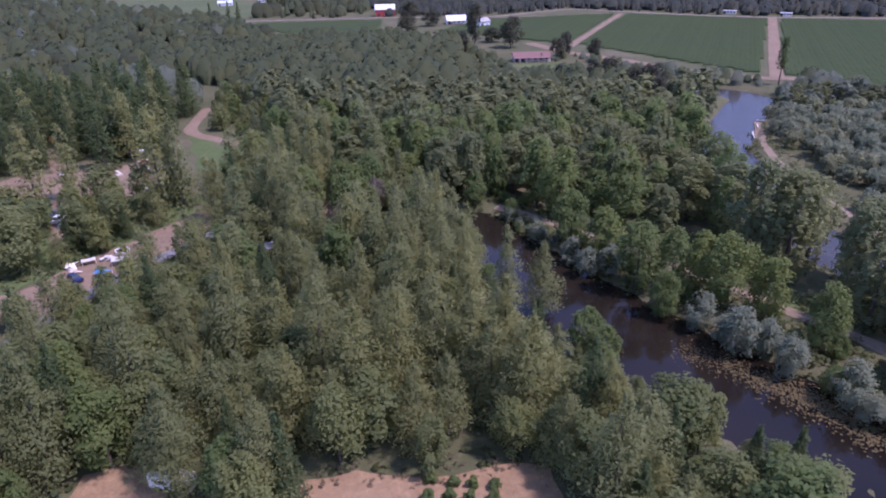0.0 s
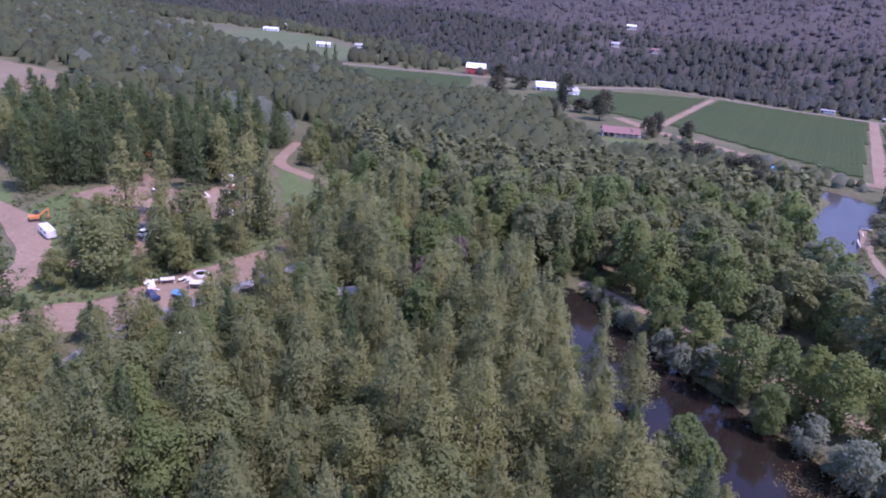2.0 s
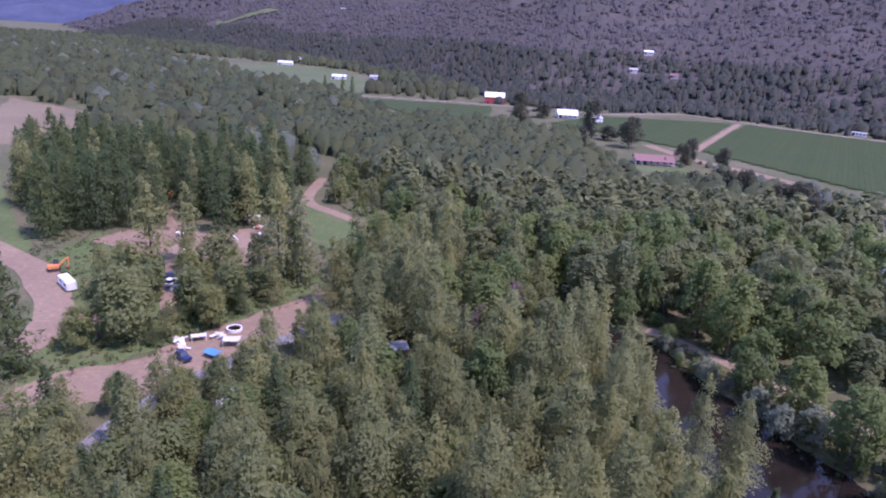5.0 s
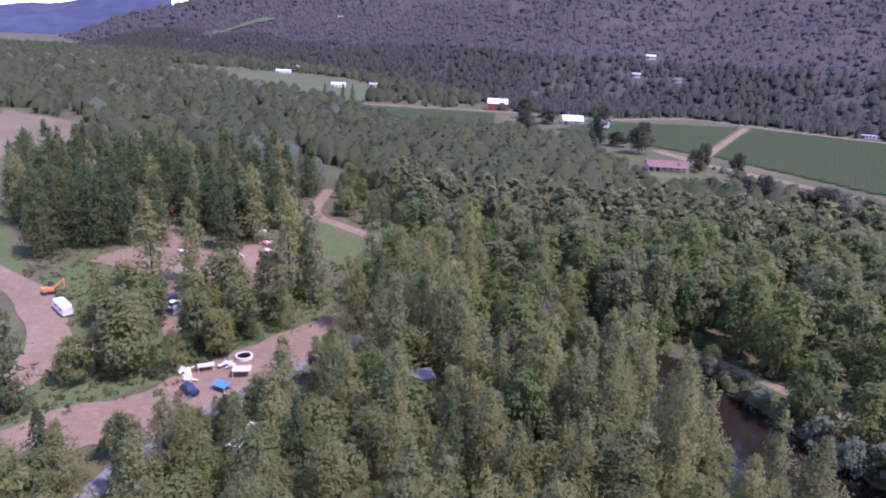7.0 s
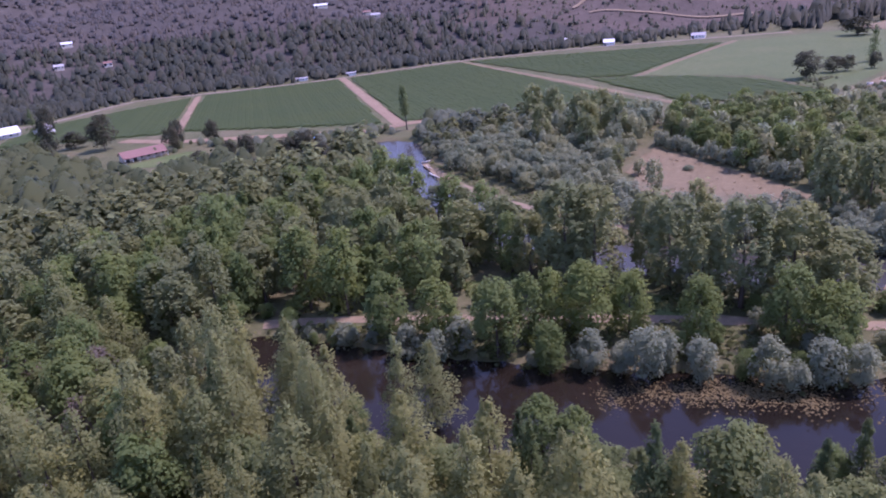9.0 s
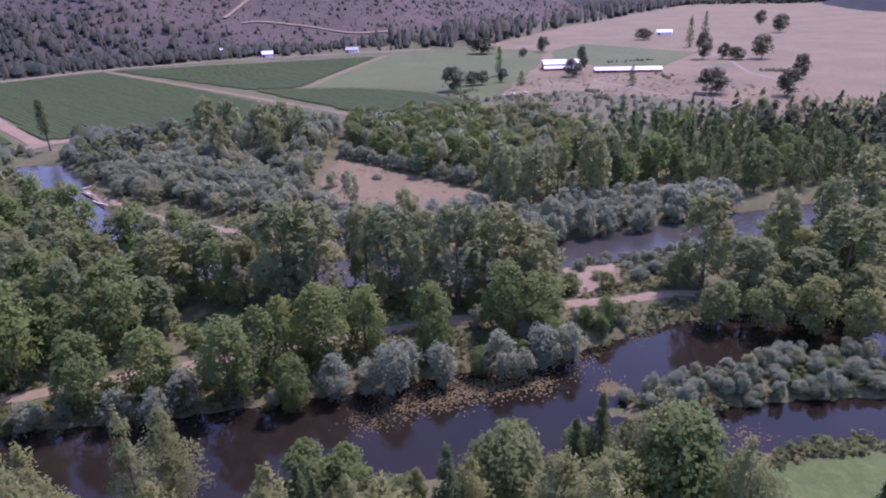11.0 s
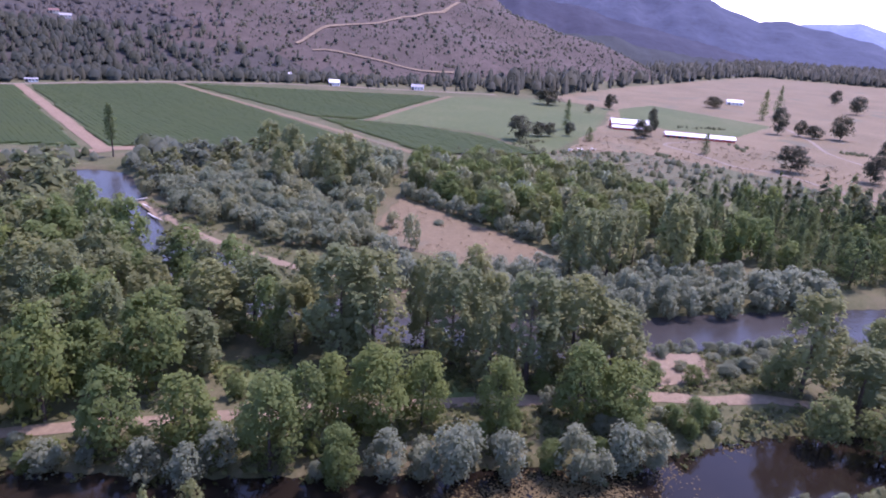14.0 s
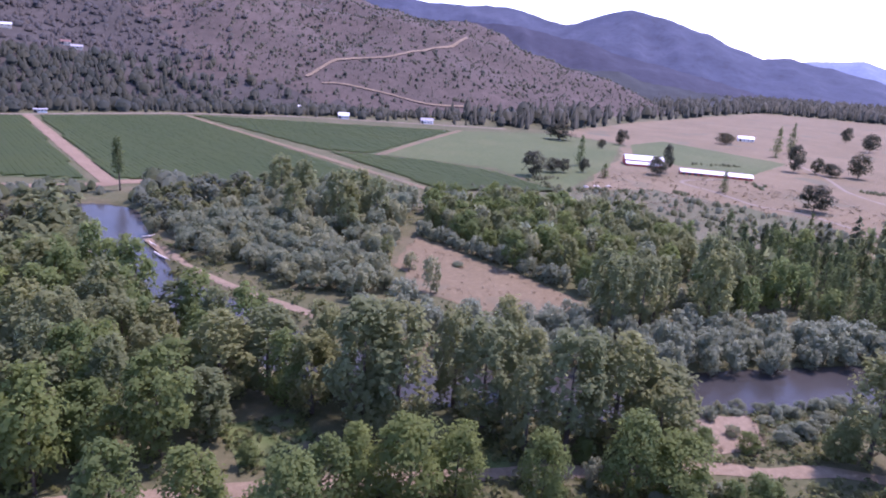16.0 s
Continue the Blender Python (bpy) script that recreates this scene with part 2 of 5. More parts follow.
CHANNELS = ((POND, 12.0), (POND_EAST, 8.0), (SLOUGH, 5.0), (RIVER, 9.0))
FOOT = [(-2300, 5000), (-1800, 2700), (-1600, 2150), (-1300, 1820), (-1000, 1560), (-420, 1180), (-200, 930), (-50, 745), (50, 765), (112, 760), (220, 700), (310, 640), (426, 605),
        (520, 535), (600, 460), (700, 405), (800, 355), (950, 295), (1150, 240), (1250, 300), (1420, 520), (1650, 900), (2200, 1500), (3500, 2600), (5000, 4200)]
HILL_AREA = FOOT + [(5000, 5200), (-2300, 5200)]


def channel_depth(x, y):
    """1 in the middle of a river's bed, 0 on its bank and beyond."""
    d = np.zeros(np.shape(x))
    for line, half in CHANNELS:
        e = line_distance(line, x, y)
        d = np.maximum(d, np.clip((half + 2.0 - e) / 4.0, 0, 1))
    return d


def hill_height(x, y):
    x, y = np.asarray(x, float), np.asarray(y, float)
    d = np.where(inside(HILL_AREA, x, y), line_distance(FOOT, x, y), 0.0)
    h = 300 * (1 - np.exp(-0.45 * np.maximum(d - 15, 0) / 300))
    return h


def axis(lo, hi, step, far):
    def run(v, sign):
        out, s = [], step
        while abs(v) < far:
            s = min(s * 1.11, 26 if abs(v) < 1350 else 120)
            v += s * sign
            out.append(v)
        return out
    return np.array(run(lo, -1)[::-1] + list(np.arange(lo, hi + 0.1, step)) + run(hi, 1))


GX, GY = axis(-150, 230, 3.2, 4700), axis(-60, 350, 3.2, 4700)
_gx, _gy = np.meshgrid(GX, GY)
_near = (abs(_gx) < 400) & (_gy < 460) & (_gy > -120)
_dep = np.zeros(_gx.shape)
_dep[_near] = channel_depth(_gx[_near], _gy[_near])
_ruf = np.array([[noise.fractal(Vector((a * 0.006, b * 0.006, 0.3)), 1.0, 2.1, 5) for a in GX] for b in GY])
GZ = hill_height(_gx, _gy) * (1 + 0.3 * _ruf) - 3.0 * _dep + np.where(_near, 0.06 * _ruf, 0)


def ground_z(x, y):
    x, y = np.asarray(x, float), np.asarray(y, float)
    i = np.clip(np.searchsorted(GX, x) - 1, 0, len(GX) - 2)
    j = np.clip(np.searchsorted(GY, y) - 1, 0, len(GY) - 2)
    u, v = (x - GX[i]) / (GX[i + 1] - GX[i]), (y - GY[j]) / (GY[j + 1] - GY[j])
    return GZ[j, i] * (1 - u) * (1 - v) + GZ[j, i + 1] * u * (1 - v) + GZ[j + 1, i] * (1 - u) * v + GZ[j + 1, i + 1] * u * v


def make_ground():
    nx, ny = len(GX), len(GY)
    v = np.stack([_gx, _gy, GZ], -1).reshape(-1, 3)
    i = (np.arange(ny - 1)[:, None] * nx + np.arange(nx - 1)[None]).ravel()
    f = np.stack([i, i + 1, i + 1 + nx, i + nx], 1)
    c = v[f].mean(1)
    me = mesh_from("ground", v, f, [FOREST_FLOOR, HILL, HILL_DRY], np.where(hill_height(c[:, 0], c[:, 1]) > 0.5, np.where(c[:, 0] + 35 * np.sin(c[:, 1] * 0.021) + 20 * np.sin(c[:, 1] * 0.063 + c[:, 0] * 0.02) > 545, 2, 1), 0), True)
    return tagged(new("ground", me), "valley floor of dark forest soil rising to scrub hills", "ground", kind="structure")


ground = make_ground()


PATH_LINE = [(14, 171), (18, 168), (26, 160), (33, 153), (47, 136), (60, 121), (71, 107.5), (76, 102), (82, 93), (95, 75), (99, 67), (107, 55), (113, 32), (116, 8), (122, -20)]


def water_material(name, ripple, rough, deep, shallow):
    m, nt, b = nodes_of(name)
    n = noise_tex(nt, 0.5, 5, 0.6, "World")
    n2 = noise_tex(nt, 0.04, 3, 0.5, "World")
    nt.links.new(ramp(nt, n2, [(0.35, deep), (0.65, shallow)]), b.inputs["Base Color"])
    b.inputs["Roughness"].default_value = rough
    b.inputs["IOR"].default_value = 1.33
    b.inputs["Specular IOR Level"].default_value = 0.36 if ripple < 0.1 else 0.16
    bump(nt, b, n, ripple, 0.3)
    return m


WATER = water_material("pond_water", 0.06, 0.06, (0.010, 0.008, 0.006), (0.017, 0.013, 0.009))
RIPPLED = water_material("river_water", 0.35, 0.18, (0.034, 0.034, 0.031), (0.048, 0.046, 0.041))
_mid = [(x, y, -1.2) for x, y in PATH_LINE]
for name, rim, mat, label in (("pond_water", [(-40, 180, -1.2), (-40, -90, -1.2), (100, -90, -1.2)] + _mid[::-1], WATER, "dark still pond water reflecting sky and trees"),
                              ("river_water", [(100, -90, -1.2), (260, -90, -1.2), (260, 400, -1.2), (-40, 400, -1.2), (-40, 180, -1.2)] + _mid, RIPPLED, "grey rippled river water reflecting the sky")):
    tagged(new(name, mesh_from(name, rim, [tuple(range(len(rim)))], [mat])), label, "water", kind="structure")


def patch(name, poly, mat, z, label, category="ground", edge=1.2):
    """A flat area of the ground, with an uneven outline."""
    pts = []
    n = len(poly)
    z *= 0.45
    for i in range(n):
        a, b = Vector(poly[i]), Vector(poly[(i + 1) % n])
        k = max(1, int((b - a).length / max(1.8, 1.3 * edge)))
        for j in range(k):
            q = a.lerp(b, j / k)
            pts.append((q.x + edge * wobble(q.x, q.y, 0.13) + 0.6 * wobble(q.x, q.y, 0.45), q.y + edge * wobble(q.y, q.x, 0.17) + 0.6 * wobble(q.y, q.x, 0.5), z))
    bm = bmesh.new()
    vs = [bm.verts.new(p) for p in pts]
    es = [bm.edges.new((vs[i], vs[(i + 1) % len(vs)])) for i in range(len(vs))]
    bmesh.ops.triangle_fill(bm, use_beauty=True, edges=es, normal=(0, 0, 1))
    me = bpy.data.meshes.new(name)
    bm.to_mesh(me)
    bm.free()
    me.materials.append(mat)
    return tagged(new(name, me), label, category, kind="structure")


def strip(name, line, width, mat, z, label, category="road", uneven=0.5):
    """A track along a line, a little uneven in width."""
    pts = smooth_line(line, 2.5)
    vs, fs = [], []
    for i, p in enumerate(pts):
        a, b = Vector(pts[max(0, i - 1)]), Vector(pts[min(len(pts) - 1, i + 1)])
        d = (b - a).normalized()
        nrm = Vector((-d.y, d.x))
        for s in (1, 0.5, 0, -0.5, -1):
            w = width / 2 + uneven * wobble(p[0] + 31 * (s > 0), p[1], 0.12)
            q = Vector(p) + nrm * w * s
            vs.append((q.x, q.y, z + 0.05 * (1 - abs(s)) + max(-0.8, float(ground_z(q.x, q.y)))))
        if i:
            fs += [(5 * i - 5 + k, 5 * i - 4 + k, 5 * i + 1 + k, 5 * i + k) for k in range(4)]
    return tagged(new(name, mesh_from(name, vs, fs, [mat])), label, category, kind="structure")


# fields and clearings
V1 = [(93, 466), (167, 350), (277, 588), (172, 648)]
V2 = [(178, 345), (262, 235), (388, 543), (288, 586)]
V3 = [(396, 541), (528, 352), (346, 316), (332, 346)]
V4 = [(329, 340), (344, 309), (352, 276), (350, 230), (319, 178), (274, 224)]
V0 = [(84, 470), (160, 650), (40, 632), (-5, 556)]
VW = [(-112, 532), (-185, 640), (-56, 648), (-52, 520)]
VINEYARDS = (V1, V2, V3, V4, V0, VW)
PASTURE_AREA = [(538, 347), (608, 283), (589, 212), (448, 185), (322, 178), (363, 236), (348, 312)]
TAN = [(189, 190), (183, 175), (176, 157), (170, 137), (161, 118), (150, 117), (136, 128), (139, 162), (155, 178)]
EAST = [(322, 176), (450, 183), (595, 210), (612, 290), (900, 260), (1500, 150), (1500, -400), (700, -300), (380, -60), (290, 30), (270, 80), (285, 150)]
CLEARING = [(-113, 108), (-104, 121), (-94, 129), (-89, 140), (-81, 154), (-68, 174), (-64, 168), (-68, 144), (-78, 124), (-84, 116), (-93, 111), (-105, 104)]
YARD = [(-150, 193), (-143, 207), (-122, 210), (-109, 219), (-101, 215), (-92, 189), (-100, 182), (-114, 186), (-131, 186)]
LEFT_FIELD = [(-300, 300), (-255, 280), (-196, 216), (-161, 182), (-158, 166), (-190, 175), (-300, 220)]
LEFT_DRY = [(-300, 302), (-405, 470), (-300, 425), (-250, 330)]
STRIP_GREEN = [(-103, 256), (-68, 228), (-64, 218), (-77, 206), (-84, 209), (-97, 240)]
FAR_FIELD = [(-440, 925), (-426, 1045), (-311, 995), (-172, 756), (-200, 680), (-250, 692), (-337, 749)]
CLAY_PIT = [(-22, 67.5), (-14, 69), (-8, 67.5), (-2, 68.5), (4, 68), (9, 70.5), (14, 68.5), (16, 55), (-22, 55)]
LAWN = [(36, 396), (72, 398), (80, 388), (70, 372), (50, 376)]
BRUSH_FIELD = [(228, 218), (285, 236), (322, 182), (372, 140), (350, 60), (300, 30), (266, 88), (266, 176)]
CLAY_SPOT = [(-39, 138), (-35.5, 138.5), (-34, 131), (-33.5, 124), (-37, 124), (-38, 131)]
SMALL_LAWN = [(-36, 150), (-30, 149), (-29, 162), (-36, 163)]
CLAY_DRIVE = [(-37, 164), (-30, 163.5), (-31, 178), (-36, 176)]
# Treeless corridor that lets the tent show to the camera.
TENT_SIGHTLINE = [(-48, 144), (-40, 145), (-37, 128), (-45, 128)]
CLAY_HOLE = [(-66, 80), (-62, 86), (-58, 82), (-59, 75), (-64, 74)]
CLAY_YARD = [(-54, 69), (-47, 72), (-40, 67), (-42, 55), (-54, 58)]
GRAVEL_BAR = [(112, 82), (119, 71), (108, 67), (98, 75), (103, 80)]
GREEN_BANK = [(44, 45), (54, 38), (63, 25), (69, 10), (50, 8), (40, 35)]
EAST_GREEN = [(594, 205), (664, 189), (629, 132), (595, 77), (499, 95), (494, 146), (527, 187)]

for i, v in enumerate(VINEYARDS):
    patch("vineyard_ground", v, VINE_SOIL, 0.30, "ground between vineyard rows coloured like the vines", "ground", 1.0)
patch("pasture", PASTURE_AREA, PASTURE, 0.30, "pale green mown pasture beside the vineyard", "field", 2)
patch("dry_field", EAST, DRY, 0.26, "dry straw-pink grassland in the open valley", "field", 8)
patch("dry_meadow", TAN, DRY, 0.30, "dry pinkish-tan meadow among the river trees", "field", 2)
patch("green_field", EAST_GREEN, PASTURE, 0.34, "irrigated green field behind the long sheds", "field", 2)
patch("rough_grass", [(-152, 200), (-128, 192), (-100, 182), (-84, 188), (-68, 180), (-78, 158), (-94, 131), (-111, 110), (-124, 112), (-126, 138), (-136, 152), (-152, 176)], GRASS, 0.2, "rough green grass round the dirt yard", "field", 2)
patch("clearing", CLEARING, DIRT, 0.30, "bare pinkish soil clearing with parked things", "ground", 2)
patch("yard", YARD, DIRT, 0.30, "bare dirt yard scattered with junk", "ground", 2.5)
patch("meadow", LEFT_FIELD, GRASS, 0.28, "dull green meadow beside the dark conifers", "field", 2)
patch("dry_slope", LEFT_DRY, DRY, 0.28, "dry grass slope beyond the conifers", "field", 3)
patch("grass_strip", STRIP_GREEN, GRASS, 0.32, "bright green grass beside a dirt track", "field", 2)
patch("far_meadow", FAR_FIELD, PASTURE, 0.32, "distant green meadow with farm sheds", "field", 3)
patch("clay_pit", CLAY_PIT, CLAY, 0.30, "raked red clay garden plot", "ground", 1.5)
patch("clay_yard", CLAY_YARD, CLAY, 0.30, "red clay yard under the trees", "ground", 1.5)
patch("clay_track", CLAY_SPOT, CLAY, 0.30, "bare red clay strip between pines", "ground", 1.0)
patch("clay_gap", CLAY_HOLE, CLAY, 0.30, "bare red clay gap in the wood", "ground", 1.5)
patch("small_lawn", SMALL_LAWN, GRASS, 0.30, "patch of green lawn among the pines", "ground", 1.0)
patch("clay_drive", CLAY_DRIVE, DIRT, 0.32, "bare pinkish drive among the pines", "ground", 1.0)
patch("lawn", LAWN, GRASS, 0.30, "mown lawn in front of the ranch house", "ground", 2)
patch("brush_field", BRUSH_FIELD, GRASS_DRY, 0.30, "straw and green rough grass with brush", "field", 4)
patch("gravel_bar", GRAVEL_BAR, PATH_SOIL, 0.30, "pale gravel bar beside the river", "ground", 2)
patch("grassy_bank", GREEN_BANK, GRASS, 0.30, "mown green bank beside the slough", "ground", 2)

GLADES = ([(50, 141), (58, 153), (68, 143), (60, 130)], [(68, 114), (77, 118), (82, 109), (74, 104)])
for p in GLADES:
    patch("glade", p, GRASS, 0.2, "sunlit green grass between the river trees", "ground", 2)
strip("river_path", PATH_LINE, 3.2, PATH_SOIL, 0.10, "pale dirt path along the pond", "path", 0.9)
ROADS = [
    ("asphalt_drive", [(-59, 162), (-65, 150), (-71, 140), (-76, 131), (-81, 121), (-84, 110), (-86, 98)], 4.2, ASPHALT),
    ("field_track", [(460, 107), (420, 132), (395, 108), (370, 85), (367, 64), (343, 38), (320, 10)], 3.0, GRAVEL),
    ("field_track", [(620, 75), (537, 50), (475, 38), (440, 20)], 2.6, GRAVEL),
    ("farm_road", [(60, 480), (80, 436), (107, 402), (124, 379), (144, 353), (166, 339), (180, 336), (215, 300)], 9.0, DIRT),
    ("vineyard_lane", [(87, 462), (92, 474), (168, 652)], 5.5, DIRT),
    ("vineyard_lane", [(172, 342), (200, 405), (283, 592)], 7.0, DIRT),
    ("vineyard_lane", [(268, 224), (330, 385), (394, 552)], 5.0, DRY),
    ("field_road", [(345, 312), (440, 332), (540, 350)], 6.0, DRY),
    ("valley_road", [(-190, 660), (-54, 664), (40, 650), (124, 700), (173, 668), (226, 627), (283, 595), (337, 580), (400, 556), (441, 523), (479, 497), (540, 415), (600, 330)], 7.0, GRAVEL),
    ("dirt_track", [(-110, 300), (-108, 282), (-103, 258), (-85, 244), (-66, 229)], 5.0, DIRT),
    ("dirt_track", [(-150, 240), (-136, 217), (-121, 190), (-105, 160), (-99, 150)], 4.5, DIRT),
    ("gravel_drive", [(-185, 186), (-162, 174), (-148, 167), (-137, 157), (-127, 147), (-121, 137), (-119, 122)], 8.5, DIRT),
    ("gravel_drive", [(-127, 144), (-120, 142.5), (-112, 143.5), (-104, 147)], 4.6, DIRT),
    ("shore_gravel", [(126, 258), (122, 248), (113, 222), (109, 198), (107, 170), (110, 140)], 2.8, PATH_SOIL),
    ("hill_road", [(600, 585), (653, 593), (700, 582), (751, 568), (820, 560), (895, 555), (960, 560)], 4.5, PATH_SOIL),
    ("hill_road", [(600, 562), (618, 548), (648, 499), (674, 462), (720, 430)], 3.2, PATH_SOIL),
]
HILL_MEADOW = [(-775, 1565), (-720, 1590), (-660, 1580), (-615, 1560)]
strip("hill_meadow", HILL_MEADOW, 42, PASTURE, 3.0, "pale mown meadow in the hillside forest", "field", 6.0)
for name, line, width, mat in ROADS:
    strip(name, line, width, mat, {"shore_gravel": 0.10, "hill_road": 1.3}.get(name, 0.17), "pale unpaved %s across the valley" % name.replace("_", " "), "road", 0.8)


# ---- trees ----
def rnd(seed):
    return np.random.RandomState(seed)


def leaf_shapes(r, centre, normal, size, jitter=0.8, slim=0.62, corners=4):
    """Leaf sprays at centres, roughly facing normal, turned at random: kites, or triangles."""
    n = len(centre)
    out = normal / (np.linalg.norm(normal, axis=1, keepdims=True) + 1e-9)
    nn = normal + r.normal(0, jitter, (n, 3))
    nn /= np.linalg.norm(nn, axis=1, keepdims=True) + 1e-9
    nn *= np.where((nn * out).sum(1, keepdims=True) < 0, -1.0, 1.0)
    t = np.cross(nn, r.normal(0, 1, (n, 3)))
    t /= np.linalg.norm(t, axis=1, keepdims=True) + 1e-9
    b = np.cross(nn, t)
    s = (size * r.uniform(0.55, 1.4, n))[:, None]
    if corners == 3:
        v = np.stack([centre - t * s, centre - b * s * slim + t * s * 0.5, centre + b * s * slim + t * s * 0.5], 1)
    else:
        v = np.stack([centre - t * s, centre - b * s * slim + nn * s * 0.15, centre + t * s, centre + b * s * slim + nn * s * 0.15], 1)
    soft = out + 0.35 * nn
    return np.concatenate([v, np.repeat(soft[:, None], corners, 1)], 2)


def leaf_mesh(name, v, mat):
    """A mesh of separate leaves from an array (n, corners, 6) of places and normals; the normals follow the crown's form."""
    n, c = v.shape[:2]
    me = bpy.data.meshes.new(name)
    me.vertices.add(c * n)
    me.vertices.foreach_set("co", np.ascontiguousarray(v[..., :3], dtype=np.float32).ravel())
    me.loops.add(c * n)
    me.loops.foreach_set("vertex_index", np.arange(c * n, dtype=np.int32))
    me.polygons.add(n)
    me.polygons.foreach_set("loop_start", np.arange(0, c * n, c, dtype=np.int32))
    me.polygons.foreach_set("use_smooth", np.ones(n, dtype=bool))
    me.materials.append(mat)
    me.update(calc_edges=True)
    at = me.attributes.new("custom_normal", "FLOAT_VECTOR", "POINT")
    nv = v[..., 3:] / (np.linalg.norm(v[..., 3:], axis=2, keepdims=True) + 1e-9)
    at.data.foreach_set("vector", np.ascontiguousarray(nv, dtype=np.float32).ravel())
    return me


def tube(path, radii, sides=6):
    vs, fs = [], []
    for k, (p, rad) in enumerate(zip(path, radii)):
        for s in range(sides):
            a = 2 * math.pi * s / sides
            vs.append((p[0] + rad * math.cos(a), p[1] + rad * math.sin(a), p[2]))
        if k:
            for s in range(sides):
                o = (k - 1) * sides
                fs.append((o + s, o + (s + 1) % sides, o + sides + (s + 1) % sides, o + sides + s))
    return vs, fs


def wood(r, h, rad, limbs):
    """A tapered trunk with limbs; limbs: list of (start, end) points."""
    lean = r.normal(0, 0.008 * h, 2)
    path = [(lean[0] * k * k, lean[1] * k * k, h * k - 0.6) for k in (0, 0.15, 0.4, 0.7, 0.95)]
    vs, fs = tube(path, [rad * 1.3, rad, rad * 0.75, rad * 0.45, rad * 0.12])
    for a, b in limbs:
        m = (a + b) / 2 + np.array((0, 0, 0.25))
        v2, f2 = tube([a, m, b], [rad * 0.3, rad * 0.2, rad * 0.06], 4)
        fs += [tuple(i + len(vs) for i in f) for f in f2]
        vs += v2
    return vs, fs


def conifer_leaves(r, h, rad, n, size, base=0.12, gaps=0.25, power=0.8, corners=3, droop=0.32, slim=0.6, spread=0.3, ragged=0.25):
    """Tufts along whorled, drooping boughs."""
    levels = max(5, int(h * 1.1))
    cs, ns = [], []
    per = n / (levels * 6.0)
    for k in range(levels):
        f = base + (1 - base) * (k + r.uniform(0, 0.8)) / levels
        reach = rad * max(0.0, 1 - f) ** power * (1.0 if f > base + 0.12 else 0.75) * (1 + r.normal(0, ragged * 0.5)) + 0.25
        boughs = r.randint(5, 9)
        a0 = r.uniform(0, 6.28)
        for j in range(boughs):
            if r.uniform() < gaps:
                continue
            a = a0 + 6.28 * j / boughs + r.normal(0, 0.2)
            L = reach * r.uniform(1 - 1.8 * ragged, 1.15 + 0.5 * ragged)
            m = max(1, int(per * (0.35 + 1.1 * L / rad)))
            u = r.uniform(0.12, 1.0, m) ** 0.65
            side = r.normal(0, 0.10 + 0.4 * spread, m) * L
            x, y = math.cos(a) * u * L - math.sin(a) * side, math.sin(a) * u * L + math.cos(a) * side
            z = f * h + (0.12 + r.normal(0, 0.12)) * L * u - droop * L * u * u + r.normal(0, 0.12 + spread, m)
            cs.append(np.stack([x, y, z], 1))
            ns.append(np.stack([np.cos(a) * 0.7 * u, np.sin(a) * 0.7 * u, 0.75 + 0 * u], 1))
    return leaf_shapes(r, np.concatenate(cs), np.concatenate(ns), size, 0.5, slim, corners)


def broad_leaves(r, h, rad, n, size, base=0.22, lobes=26, top=1.0, loose=0.35, corners=3, stretch=0.9, small=1.0):
    """A crown of many uneven lobes, each a loose shell of leaves."""
    cs, ns, lob = [], [], []
    lo = base * h
    for k in range(lobes):
        u = ((k + r.uniform(0, 1)) / lobes) ** 0.85
        form = min(1.0, 0.62 + 1.1 * u) * (1 - max(0.0, u - 0.35) ** (1.5 + 0.5 * top) * 1.75) ** 0.5 if u < 0.99 else 0.3
        a = r.uniform(0, 6.28)
        lr = small * rad * r.uniform(0.22, 0.46) * (0.75 + 0.25 * form)
        q = r.uniform(0.5, 1.0) ** 0.6 * max(0.0, rad * form * r.uniform(0.85, 1.08) - 0.75 * lr)
        c = np.array([math.cos(a) * q, math.sin(a) * q, lo + 0.6 * lr + u * (h - lo - 1.3 * lr)])
        lob.append((c, lr))
        m = max(3, n // lobes)
        d = r.normal(0, 1, (m, 3))
        d /= np.linalg.norm(d, axis=1, keepdims=True)
        d[:, 2] = np.where(d[:, 2] < -0.45, -d[:, 2], d[:, 2])
        shell = lr * (1 - loose * r.uniform(0, 1, m) ** 2)
        p = c + d * shell[:, None] * np.array((1, 1, stretch)) + r.normal(0, 0.10 * lr, (m, 3))
        cs.append(p)
        whole = (p - np.array((0, 0, h * 0.42))) / np.array((rad, rad, h * 0.5))
        ns.append(d * 0.45 + whole * 0.7 + np.array((0, 0, 0.55)))
    return leaf_shapes(r, np.concatenate(cs), np.concatenate(ns), size, 0.6, 0.65, corners), lob


FINENESS = {"near": (2.4, 0.62), "mid": (1.4, 0.81), "far": (0.72, 1.08)}
fine_now = ["mid"]


